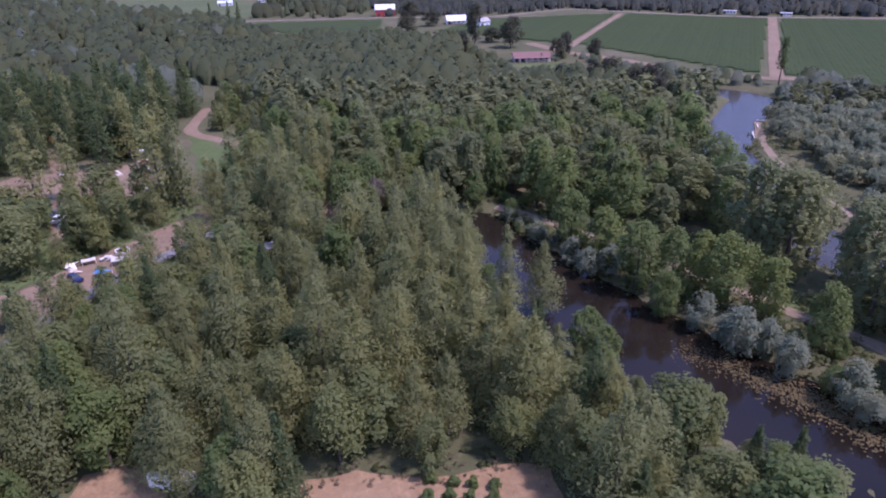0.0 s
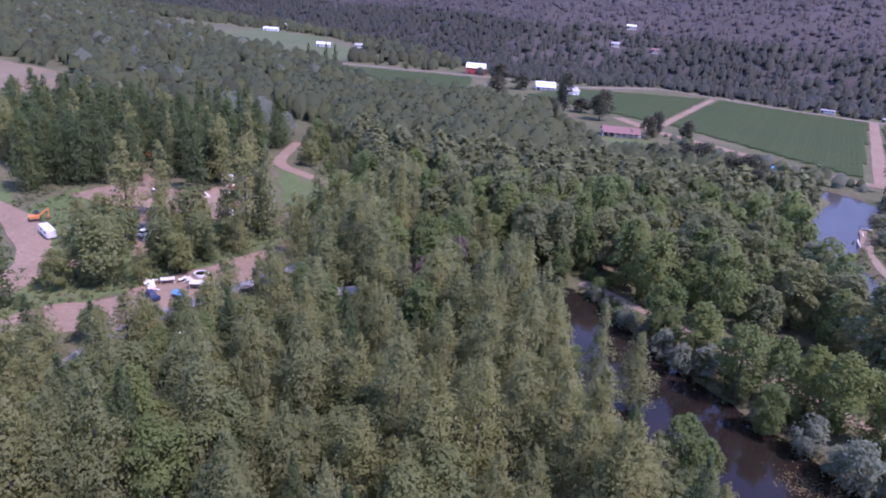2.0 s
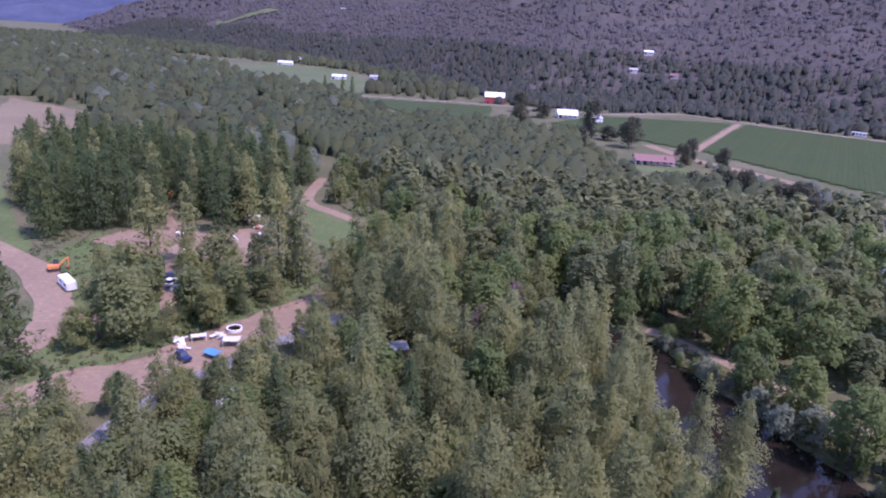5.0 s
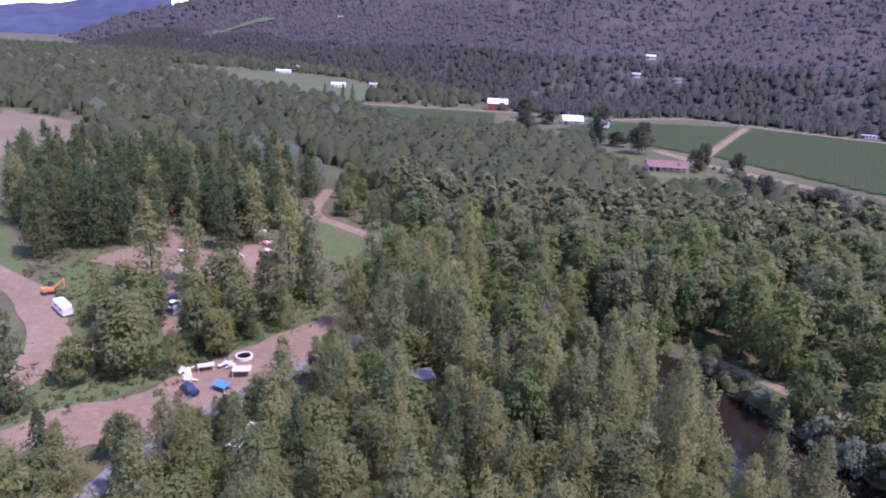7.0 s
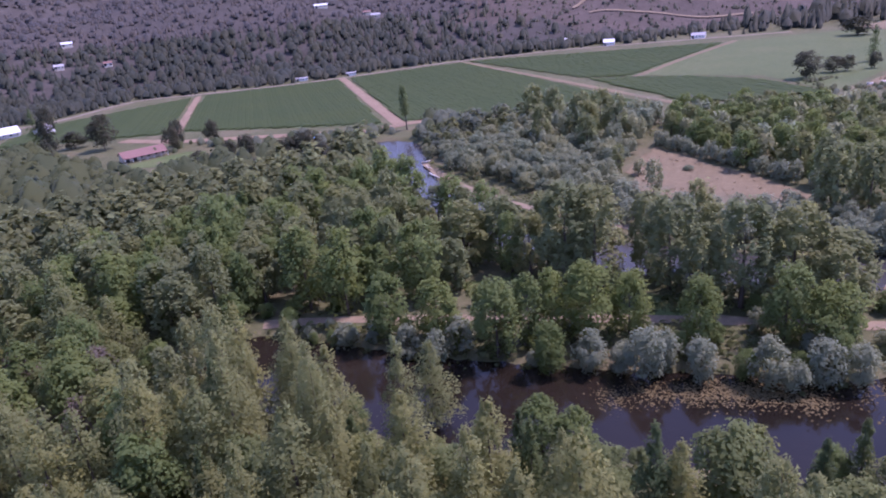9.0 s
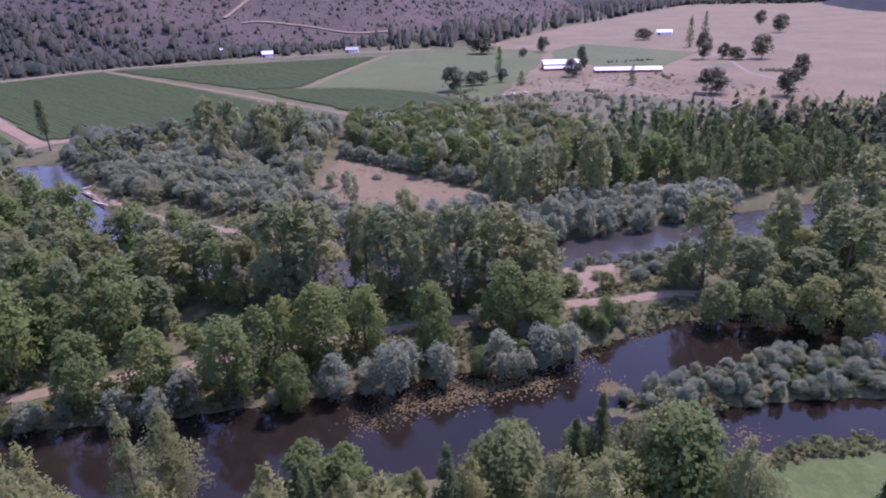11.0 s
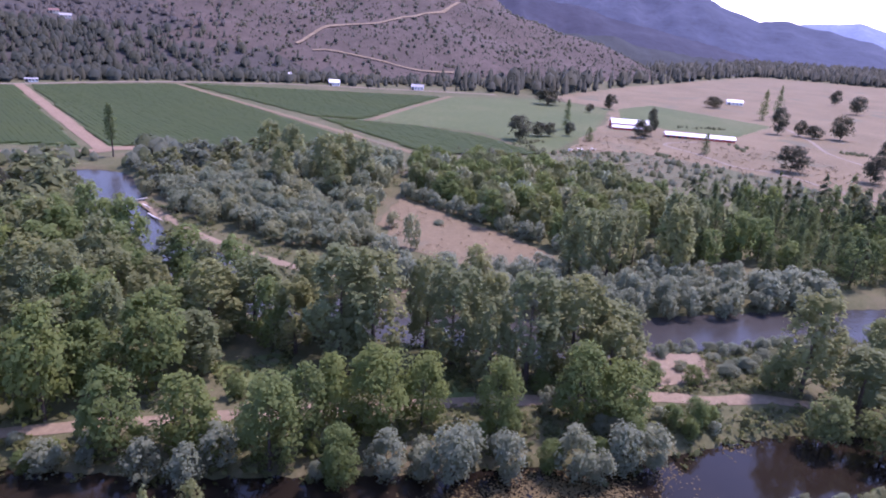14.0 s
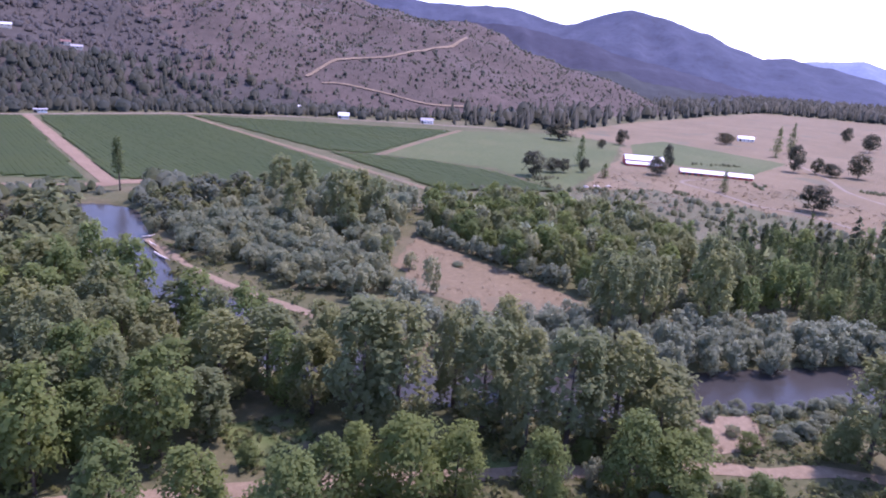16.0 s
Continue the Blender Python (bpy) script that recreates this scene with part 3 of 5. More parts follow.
def make_tree(kind, seed, h, rad, n, size, leaf, base, label, category, **kw):
    """One tree: an Empty at its foot with a trunk and a crown."""
    r = rnd(seed)
    limbs = []
    n, size = int(n * FINENESS[fine_now[0]][0]), size * FINENESS[fine_now[0]][1]
    if kind == "conifer":
        q = conifer_leaves(r, h, rad, n, size, base, **kw)
        for k in range(6):
            a, z = r.uniform(0, 6.28), h * r.uniform(0.05, 0.35)
            limbs.append((np.array((0, 0, z)), np.array((math.cos(a) * rad * 0.6, math.sin(a) * rad * 0.6, z - 0.2))))
        tr = 0.015 * h
    else:
        q, lob = broad_leaves(r, h, rad, n, size, base, **kw)
        for c, lr in lob[:9]:
            limbs.append((np.array((0, 0, max(0.4, c[2] * 0.5))), c))
        tr = 0.017 * h
    vs, fs = wood(r, h * (0.97 if kind == "conifer" else 0.8), tr, limbs)
    root = new(category.replace(" ", "_"))
    t = new("trunk", mesh_from("trunk", vs, fs, [BARK], smooth=True))
    c = new("crown", leaf_mesh("crown", q, leaf))
    t.parent = c.parent = root
    return tagged(root, label, category)


KINDS = {}


def kind(name, count, build):
    for level in FINENESS:
        fine_now[0] = level
        KINDS[name, level] = [build(i) for i in range(min(count, 4))]


kind("pine", 6, lambda i: make_tree("conifer", 10 + i, 18, 5.0, 2500, 0.47, PINE_LEAF, 0.10, "grey-green pine with open feathery boughs in the mixed wood", "pine tree", gaps=0.26, power=0.55, slim=0.42, spread=0.34, ragged=0.34))
kind("fir", 4, lambda i: make_tree("conifer", 30 + i, 16, 3.2, 1650, 0.46, FIR_LEAF, 0.03, "dark green fir with dense pointed crown", "fir tree", gaps=0.1, power=0.85, slim=0.42, spread=0.3))
kind("dark_pine", 4, lambda i: make_tree("conifer", 40 + i, 19, 4.8, 2300, 0.48, FIR_LEAF, 0.06, "dark green conifer with broad ragged crown in dense wood", "conifer tree", gaps=0.14, power=0.5, slim=0.45, spread=0.4, ragged=0.3))
kind("oak", 6, lambda i: make_tree("broad", 50 + i, 11, 4.4, 1650, 0.43, OAK_LEAF, 0.04, "dull olive oak with rounded crown in the mixed wood", "oak tree", lobes=40, loose=0.75, stretch=1.1))
kind("maple", 6, lambda i: make_tree("broad", 70 + i, 14, 4.8, 1850, 0.47, MAPLE_LEAF, 0.0, "rich green broadleaf tree with full rounded crown", "broadleaf tree", lobes=42, loose=0.6, stretch=1.15))
kind("poplar", 6, lambda i: make_tree("broad", 90 + i, 20, 4.6, 2700, 0.46, POPLAR_LEAF, 0.02, "tall grey-green cottonwood with loose upright crown", "cottonwood tree", lobes=84, loose=0.9, stretch=2.5, small=0.62))
kind("willow", 5, lambda i: make_tree("broad", 110 + i, 6.5, 3.0, 900, 0.37, WILLOW_LEAF, 0.0, "silvery grey willow bush on the river bank", "willow bush", lobes=30, loose=0.85, stretch=1.5))
kind("field_oak", 4, lambda i: make_tree("broad", 190 + i, 13, 6.5, 2400, 0.5, FIELD_OAK_LEAF, 0.04, "dark rounded oak standing alone in the fields", "oak tree", lobes=36, loose=0.6, stretch=1.0))
kind("sallow", 5, lambda i: make_tree("broad", 170 + i, 6.5, 3.6, 1100, 0.37, SALLOW_LEAF, 0.0, "rounded grey-green sallow bush on the river island", "sallow bush", lobes=20, loose=0.5, stretch=1.1))
kind("alder", 4, lambda i: make_tree("broad", 150 + i, 12, 4.2, 1800, 0.43, ALDER_LEAF, 0.02, "pale green alder with soft upright crown", "alder tree", lobes=46, loose=0.85, stretch=1.6, small=0.85))
kind("withered", 3, lambda i: make_tree("broad", 130 + i, 10, 4.0, 1500, 0.36, DRY_LEAF, 0.06, "withered grey-brown tree in the mixed wood", "withered tree", lobes=26, loose=0.9, stretch=1.3))
GROUPS = dict(dark_pine="dark pines of the dense woods", field_oak="oaks of the open fields", sallow="sallow bushes on the river island", alder="alders round the dirt yard", withered="withered trees of the mixed wood", pine="pines of the mixed wood", fir="firs of the valley", oak="oaks of the mixed wood", maple="broadleaf trees of the valley", poplar="cottonwoods along the river", willow="silver willows on the bank")
HEIGHTS = dict(dark_pine=19, field_oak=13, sallow=6.5, alder=12, withered=10, pine=18, fir=16, oak=11, maple=14, poplar=20, willow=6.5)
RADII = dict(dark_pine=4.8, field_oak=6.5, sallow=3.6, alder=4.2, withered=4.0, pine=4.5, fir=3.2, oak=4.4, maple=4.8, poplar=4.6, willow=3.0)
COUNT = dict((k[0], 0) for k in KINDS)
PLANTED = []
RT = random.Random(7)


def plant(k, x, y, h=0.0, rad=0.0):
    """A tree of a kind; its height and crown radius, where they are given."""
    away = math.hypot(x - 5, y - 50)
    src = RT.choice(KINDS[k, "near" if away < 82 else "mid" if away < 150 else "far"])
    s = (h or HEIGHTS[k] * RT.uniform(0.78, 1.15)) / HEIGHTS[k]
    w = rad / RADII[k] if rad else (s ** 0.8) * RT.uniform(0.88, 1.12)
    z = max(-1.0, float(ground_z(x, y)))
    ob = copy_thing(src, pose(x, y, z - 0.15, 0, 0, RT.uniform(0, 360)))
    ob.scale = (w, w, s)
    tagged(ob, group=GROUPS[k])
    COUNT[k] += 1
    PLANTED.append((x, y, RADII[k] * w))
    return ob


# Unnamed areas here open camera sightlines to ranch house, clay yard and plot.
KEEP_CLEAR = ([(32, 402), (80, 404), (86, 384), (76, 350), (42, 356)], SMALL_LAWN, CLAY_DRIVE, TENT_SIGHTLINE, CLEARING, YARD, LEFT_FIELD, LEFT_DRY, STRIP_GREEN, CLAY_PIT, CLAY_YARD, CLAY_SPOT, CLAY_HOLE, GRAVEL_BAR, GREEN_BANK, TAN, PASTURE_AREA, EAST, FAR_FIELD, [(-60, 40), (-30, 40), (-33, 63), (-57, 66)], [(-22, 56), (16, 56), (13, 44), (-19, 44)]) + VINEYARDS


def free(x, y, bank=1.5, road=1.5):
    x, y = np.asarray(x, float), np.asarray(y, float)
    ok = np.ones(x.shape, bool)
    for p in KEEP_CLEAR:
        ok &= ~inside(p, x, y)
    for line, half in CHANNELS:
        ok &= line_distance(line, x, y) > half + bank
    ok &= line_distance(smooth_line(PATH_LINE, 8), x, y) > 2.1 + road
    for name, line, width, mat in ROADS:
        ok &= line_distance(smooth_line(line, 12), x, y) > width / 2 + road
    return ok


def scatter(poly, gap, seed, bank=1.5, apart=0.62, road=1.5):
    """Places in an area, kept clear of roads, water and the trees that stand already."""
    r = rnd(seed)
    xs, ys = [p[0] for p in poly], [p[1] for p in poly]
    gx, gy = np.meshgrid(np.arange(min(xs), max(xs), gap), np.arange(min(ys), max(ys), gap))
    x, y = gx.ravel() + r.uniform(-0.45, 0.45, gx.size) * gap, gy.ravel() + r.uniform(-0.45, 0.45, gx.size) * gap
    ok = inside(poly, x, y)
    x, y = x[ok], y[ok]
    ok = free(x, y, bank, road)
    if PLANTED and apart:
        p = np.array(PLANTED)
        for i in np.where(ok)[0]:
            if (np.hypot(p[:, 0] - x[i], p[:, 1] - y[i]) < apart * (p[:, 2] + gap * 0.5)).any():
                ok[i] = False
    return list(zip(x[ok], y[ok]))


# trees that stand out, each at its own place: kind, x, y, height, crown radius
BANK_WILLOWS = [(22.9, 149.4, 5.2, 2.9), (29, 135.8, 6.8, 2.6), (31.4, 130, 6.9, 2.4), (36.6, 128.6, 7.4, 2.9), (48.8, 106.8, 7.6, 3.0), (51.3, 101.8, 6, 2.6), (52.5, 97.5, 10.1, 3.5),
                (57.2, 97.1, 7.9, 2.6), (58.5, 90.9, 8, 2.7), (64.5, 82.3, 8.5, 3.1), (65.6, 78.4, 5.4, 2.4), (70.4, 76, 8.1, 3.2), (73.3, 71.9, 7.7, 2.9)]
for x, y, h, c in BANK_WILLOWS:
    plant("willow", x, y, h, c * 1.2)
BANK_TREES = [(30, 143.1, 14.8, 4.2), (36.5, 135.3, 13.7, 4.6), (40.5, 122.2, 16.4, 4.8), (47.5, 120.8, 14.5, 3.4), (53.4, 119.9, 14, 3.7), (56.4, 112.9, 16.3, 5.1), (62.2, 108.2, 13.9, 3.8),
              (43.2, 111.4, 10.4, 2.9), (66.8, 96.2, 14.1, 3.5), (78.2, 86.2, 15.4, 4.4), (80.8, 79.1, 12.3, 5.2), (25.2, 169.2, 20.1, 5.4), (29.8, 160, 20.5, 5.2), (45.7, 153.1, 18.8, 5.3), (39.3, 161, 13.5, 4.9), (69.2, 94.7, 4.5, 1.9)]
for x, y, h, c in BANK_TREES:
    plant("maple", x, y, h, c * 1.2)
TALL = [(69.5, 130.6, 25, 5.6), (74.5, 126.5, 23.5, 5.6), (78, 133, 22, 5), (84.2, 114, 21, 5.6), (98.2, 116.1, 21.4, 3.8), (85.5, 98.4, 22.7, 5.4), (97.5, 85, 15.7, 5.6), (93.1, 92, 20.6, 5.6), (72.3, 154.8, 16.5, 5.6), (63.2, 158, 17.4, 5.4),
        (112.9, 50.8, 21.4, 5.2), (110.4, 41.4, 13.4, 5), (112, 30, 11.4, 5.2), (119.2, 22.8, 18.9, 6.2)]
for x, y, h, c in TALL:
    plant("poplar", x, y, h, c * 1.3)
for x, y, h, c in [(90, 108, 19, 5), (88, 122, 20, 5.2), (101, 98, 17, 4.6), (80, 104, 18, 5), (86, 138, 19, 5.2), (77, 143, 18, 5), (104, 90, 14, 4.5), (91, 84, 15, 5), (83, 150, 17, 5), (70, 142, 16, 5), (68, 128, 13, 4.5)]:
    plant("poplar", x, y, h, c)
for x, y, h, c in [(195, 261, 20, 6.8), (194, 247, 20, 6.6), (201, 254, 18, 6), (172, 234, 17, 5.6), (183, 222, 21, 6.6), (191, 218, 21, 6.6), (187, 207, 20, 6), (178, 213, 18, 5.6), (169, 207, 15, 4.8), (235, 185, 11, 4.5), (246, 179, 11, 4.5), (153, 180, 10, 3)]:
    plant("poplar", x, y, h, c)
for x, y, h, c in [(97, 47, 10, 4.4), (98, 38, 11, 5), (99.5, 30, 12, 5), (99, 22, 11, 4.5), (98.5, 14, 10, 4.5), (97, 5, 10, 5), (110, 56, 8, 3.6), (109, 22, 12, 5)]:
    plant("oak", x, y, h, c)
SINGLE = [("oak", 4.3, 132.1, 12), ("maple", 23.9, 95, 11), ("maple", 25.9, 90.5, 10), ("oak", 32.1, 70.9, 14), ("fir", 29.2, 64.6, 14), ("fir", 40, 63.6, 12), ("pine", 41.1, 57.3, 13),
          ("oak", 46.6, 49.6, 11), ("fir", 41.1, 28.6, 12), ("oak", 33.7, 33.9, 10), ("oak", 22.8, 83, 10), ("pine", 19, 114, 16), ("oak", 36, 71, 12), ("fir", 44, 61, 14),
          ("pine", -77, 106.9, 15), ("fir", -79.9, 101, 14), ("pine", -83.3, 92.7, 14), ("pine", -67, 130, 14), ("pine", -62.5, 165.3, 18), ("pine", -51.8, 160.4, 17), ("pine", -48.6, 182.7, 21)]
for x, y, h in [(-28.2, 161.7, 9), (-22.3, 156.8, 8), (-31.5, 177.9, 10), (-26.1, 149, 11), (-20.4, 169.3, 10), (-36, 166, 9)]:
    plant("withered", x, y, h)
for k, x, y, h in SINGLE:
    plant(k, x, y, h)
MORE = [("pine", -41.9, 193.4, 20), ("pine", -40.1, 211.2, 20), ("oak", -26.8, 163.8, 12), ("oak", -21, 160.5, 12), ("pine", -54.1, 141.4, 15), ("fir", -46.2, 132.6, 13), ("poplar", -5.7, 154, 16), ("poplar", -2.5, 140.8, 16),
        ("poplar", -11.9, 148.1, 14), ("maple", 8, 172, 10), ("pine", 2.3, 131, 14), ("oak", -23.9, 138.2, 11), ("fir", -38.9, 121.7, 13)]
for k, x, y, h in MORE:
    plant(k, x, y, h)
YARD_TREES = [("pine", -112.1, 183, 23.5, 3.3), ("pine", -119.4, 176, 24, 4.6), ("pine", -82.8, 176, 30, 4.4), ("pine", -76.5, 176, 27, 3.7), ("pine", -79.3, 179, 21.7, 3.9), ("pine", -121.1, 156.7, 12.8, 3.2), ("alder", -101, 134, 17, 6.4),
              ("alder", -103, 142, 14, 5), ("oak", -108, 129, 9.7, 3.9), ("alder", -94, 150, 12.1, 4.7), ("alder", -88, 158, 11.7, 5), ("alder", -83, 166, 8.1, 4.6), ("fir", -95, 147, 8.9, 2.9), ("fir", -116.2, 212, 26, 5.2), ("pine", -111.8, 222, 25.6, 4.2), ("fir", -113.5, 117.5, 25.8, 6), ("fir", -90, 161, 7, 2.4)]
for k, x, y, h, c in YARD_TREES:
    plant(k, x, y, h, c * (1.35 if k == "pine" else 1.0))
FIELD_OAKS = [(357.4, 208.4, 14, 7.2), (380, 204.3, 8.7, 5.1), (386.4, 199.2, 8.4, 4.1), (398.9, 189.6, 8.6, 3.5), (432, 150, 11.4, 6.5), (449, 147, 18, 3.9), (378.9, 58.2, 13.5, 8.4), (378.6, 19.2, 13.9, 6.5), (447.8, 8.6, 14.4, 4.9), (547.3, 70.6, 19.2, 6.4),
              (555.2, 28.2, 17.1, 8.3), (546.7, 46, 9.1, 7.3), (550.7, 55.9, 11.5, 4.6), (711.9, 136.4, 10.7, 9.4), (565, 262.6, 13.6, 12.0), (544, 217.9, 7.1, 3.8), (588.8, 211.8, 12.7, 6), (807.5, 4, 17.9, 9.3)]
for x, y, h, c in FIELD_OAKS + [(911.3, 21.5, 17.2, 6.7), (69.4, 410.6, 12.2, 4.8), (92.4, 411.7, 11.5, 4.5), (60.7, 342.4, 9.9, 5.3), (96.9, 303.6, 14.4, 6.9), (12.3, 428.8, 14.8, 3.9), (35, 488.5, 9.5, 7.5), (-10.5, 591.6, 11.5, 8), (-28.9, 619.5, 16.9, 8), (21.8, 474, 27, 6), (45.6, 461, 19, 8), (76, 421, 14, 4), (80, 356, 9, 4), (88.3, 354, 10, 4.5), (89.3, 307, 13, 5.5), (91.9, 281, 13, 4.5), (-27.4, 520, 16, 7)]:
    plant("field_oak", x, y, h * 1.08, c * 1.2)
kind("lone_pine", 1, lambda i: make_tree("conifer", 60, 23, 2.9, 1500, 0.5, FIR_LEAF, 0.36, "lone tall pine with bare lower trunk by the lane", "pine tree", gaps=0.1, power=0.3, slim=0.5, spread=0.5))
HEIGHTS["lone_pine"], RADII["lone_pine"], COUNT["lone_pine"], GROUPS["lone_pine"] = 23, 2.9, 0, "tall pines in the fields"
plant("lone_pine", 164.6, 323.9, 23.1, 2.9)
for x, y, h, c in [(425.9, 200.7, 20.9, 4.2), (388.8, 173.5, 9.3, 3.1), (400, 105.4, 13, 3.4), (641.7, 86.8, 26.7, 5), (692.9, 76.6, 28.7, 4.6), (23, 545, 22, 5)]:
    plant("dark_pine", x, y, h, c)
for x, y, h, c in [(240.6, 75.9, 15.2, 2.6), (256.3, 62.5, 19.3, 4), (242.8, 102.4, 11.1, 2.2), (258.9, 164.7, 5.4, 1.2), (-214, 690, 17, 3.5), (-236, 700, 15, 3.5), (-198, 668, 18, 4)]:
    plant("fir", x, y, h, c)

NEAR_WOOD = [(-100, 66), (-60, 50), (15, 50), (48, 36), (55, 58), (42, 73), (28, 88), (14, 108), (4, 133), (-4, 158), (-4, 172), (-20, 190), (-62, 215), (-66, 170), (-70, 140), (-80, 116), (-105, 100)]
RIVER_WOOD = [(-64, 228), (-20, 192), (-2, 176), (20, 176), (48, 146), (60, 132), (70, 118), (84, 108), (84, 150), (84, 180), (88, 215), (100, 250), (118, 282), (100, 312), (60, 335), (60, 380), (30, 420), (5, 480), (-45, 515), (-130, 505), (-190, 420), (-100, 330), (-60, 245)]
ISLAND = [(118, 192), (122, 235), (136, 275), (152, 306), (178, 318), (222, 262), (232, 215), (200, 205), (186, 196), (155, 182), (130, 165), (116, 172)]
EAST_WOOD = [(192, 192), (232, 212), (262, 180), (268, 130), (240, 100), (200, 96), (166, 114), (178, 152)]
MID_WOOD = [(104, 160), (132, 165), (136, 128), (148, 114), (190, 92), (168, 62), (152, 72), (134, 92), (120, 105), (106, 125)]
CYPRESS_WOOD = [(176, 62), (205, 95), (255, 90), (285, 40), (320, -50), (280, -120), (215, -40), (196, 20)]
RIGHT_WOOD = [(112, 60), (122, 58), (140, 44), (158, 22), (180, -14), (190, -60), (120, -70), (114, -20), (112, 30)]
DARK_WOOD = [(-200, 222), (-160, 188), (-152, 200), (-142, 212), (-112, 224), (-106, 250), (-114, 300), (-190, 300), (-240, 285)]
WEST_WOOD = [(-124, 124), (-106, 126), (-93, 133), (-86, 145), (-76, 168), (-84, 184), (-110, 184), (-128, 178), (-124, 156), (-112, 146)]
FAR_WEST = [(-240, 300), (-105, 310), (-190, 430), (-130, 510), (-200, 640), (-330, 740), (-450, 900), (-800, 1200), (-1300, 1500), (-1300, 700), (-420, 480), (-300, 430)]
PENINSULA = [(62, 63), (74, 52), (84, 42), (92, 26), (97, 4), (86, 4), (79, 24), (71, 40), (62, 54)]

TALL_PINES = [(-40.3, 148.3, 31, 4.6), (-39, 182, 28, 4.6), (-20.8, 85.6, 25, 4.8), (-8.4, 83.7, 23, 4.6), (-6.2, 133.8, 24.5, 4.4), (-41.5, 105, 22, 4.4), (-64, 164, 19, 3.6), (11.3, 111.3, 20, 3.4),
              (-32.3, 78.3, 15, 3.8), (-23.5, 92, 19, 4.2), (-1.6, 112.5, 24, 4.4), (-2.5, 136.5, 23, 4.2), (-10.5, 120.7, 26, 4.4), (-46, 160, 24, 4), (-33, 128, 21, 4.2), (-29, 110, 20, 4), (-53, 122, 18, 4), (-16, 103, 21, 4.3),
              (1.3, 125, 22, 5), (4, 131, 18, 4.5), (-4, 146, 20, 4.5), (3, 117, 20, 4.6), (-4, 104, 20, 5), (-9, 96, 18, 4.6)]
for x, y, h, c in TALL_PINES:
    plant("pine", x, y, h, c)
for k, x, y, h, c in [("pine", -66, 108, 15, 3.6), ("alder", -61, 113, 12, 4), ("pine", -72, 105, 14, 3.6), ("oak", -76, 112, 9, 4), ("pine", -64, 121, 17, 3.8), ("alder", -69, 124, 9, 3.6), ("fir", -73, 119, 8, 2.6), ("pine", -80, 117, 9, 2.6), ("pine", -58, 131, 17, 3.8), ("alder", -62, 138, 11, 3.8), ("oak", -86, 110, 8, 3.6), ("fir", -96, 105, 11, 3), ("pine", -101, 100, 13, 3.4), ("pine", -90, 101, 12, 3.4)]:
    plant(k, x, y, h, c)
for x, y in scatter(NEAR_WOOD, 5.6, 1, apart=0.5):
    k = RT.choices(("pine", "fir", "oak", "maple", "alder"), (0.42, 0.10, 0.26, 0.13, 0.09))[0]
    # Trees stay low where they would hide pond or clearing from the camera.
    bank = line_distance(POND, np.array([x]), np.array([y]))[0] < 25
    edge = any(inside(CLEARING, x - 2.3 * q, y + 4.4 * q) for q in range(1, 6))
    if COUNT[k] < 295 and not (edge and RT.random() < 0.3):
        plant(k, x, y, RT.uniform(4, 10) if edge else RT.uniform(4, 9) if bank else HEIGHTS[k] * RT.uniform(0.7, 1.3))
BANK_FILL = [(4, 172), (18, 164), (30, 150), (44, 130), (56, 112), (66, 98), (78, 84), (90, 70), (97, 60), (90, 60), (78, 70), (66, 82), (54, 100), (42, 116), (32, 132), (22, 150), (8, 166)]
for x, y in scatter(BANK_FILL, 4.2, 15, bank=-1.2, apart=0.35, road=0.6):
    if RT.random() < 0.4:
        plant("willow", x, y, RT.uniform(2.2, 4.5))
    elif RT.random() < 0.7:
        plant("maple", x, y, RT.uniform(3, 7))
# Path spots left open to the camera; bushes screen the rest.
CAMERA_GAPS = ((19.6, 166.8), (23.6, 162.9), (28.8, 155.6), (70.9, 106.7), (94.2, 74.9), (98.6, 67.0), (103.4, 57.9))
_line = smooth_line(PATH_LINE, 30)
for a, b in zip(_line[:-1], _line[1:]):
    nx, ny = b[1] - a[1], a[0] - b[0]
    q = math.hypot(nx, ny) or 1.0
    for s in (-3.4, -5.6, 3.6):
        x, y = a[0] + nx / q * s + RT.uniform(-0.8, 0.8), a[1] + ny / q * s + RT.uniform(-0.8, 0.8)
        if y < 60 or ground_z(x, y) < -0.9 or RT.random() < 0.12 or min(math.hypot(x - u, y - v) for u, v in CAMERA_GAPS) < 5.0:
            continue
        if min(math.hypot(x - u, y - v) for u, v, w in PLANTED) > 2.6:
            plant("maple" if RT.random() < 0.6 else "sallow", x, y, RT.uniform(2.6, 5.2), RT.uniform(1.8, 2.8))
for x, y, h, c in ((167.8, 161.7, 1.6, 2.6), (140, 156.5, 11, 3.4), (154.8, 172, 5.5, 3.0), (109, 73, 2.2, 1.8), (113, 78, 3.0, 2.2), (104, 77, 1.8, 1.6)):
    plant("sallow", x, y, h, c)
for a, b in zip([(190, 191), (184, 175), (177, 157), (171, 137)], [(184, 175), (177, 157), (171, 137), (162, 117)]):
    for q in (0.1, 0.3, 0.5, 0.7, 0.9):
        if RT.random() < 0.8:
            plant("willow", a[0] + (b[0] - a[0]) * q + RT.uniform(1.5, 4), a[1] + (b[1] - a[1]) * q, RT.uniform(4, 7.5), RT.uniform(2.2, 3.4))
EAST_BANK = [(104, 146), (111, 128), (120, 105), (132, 85), (150, 64), (168, 41), (182, 52), (164, 76), (148, 96), (134, 116), (122, 140), (114, 158)]
for x, y in scatter(EAST_BANK, 4.6, 16, bank=-2.2):
    plant("willow", x, y, RT.uniform(4.5, 8.5))
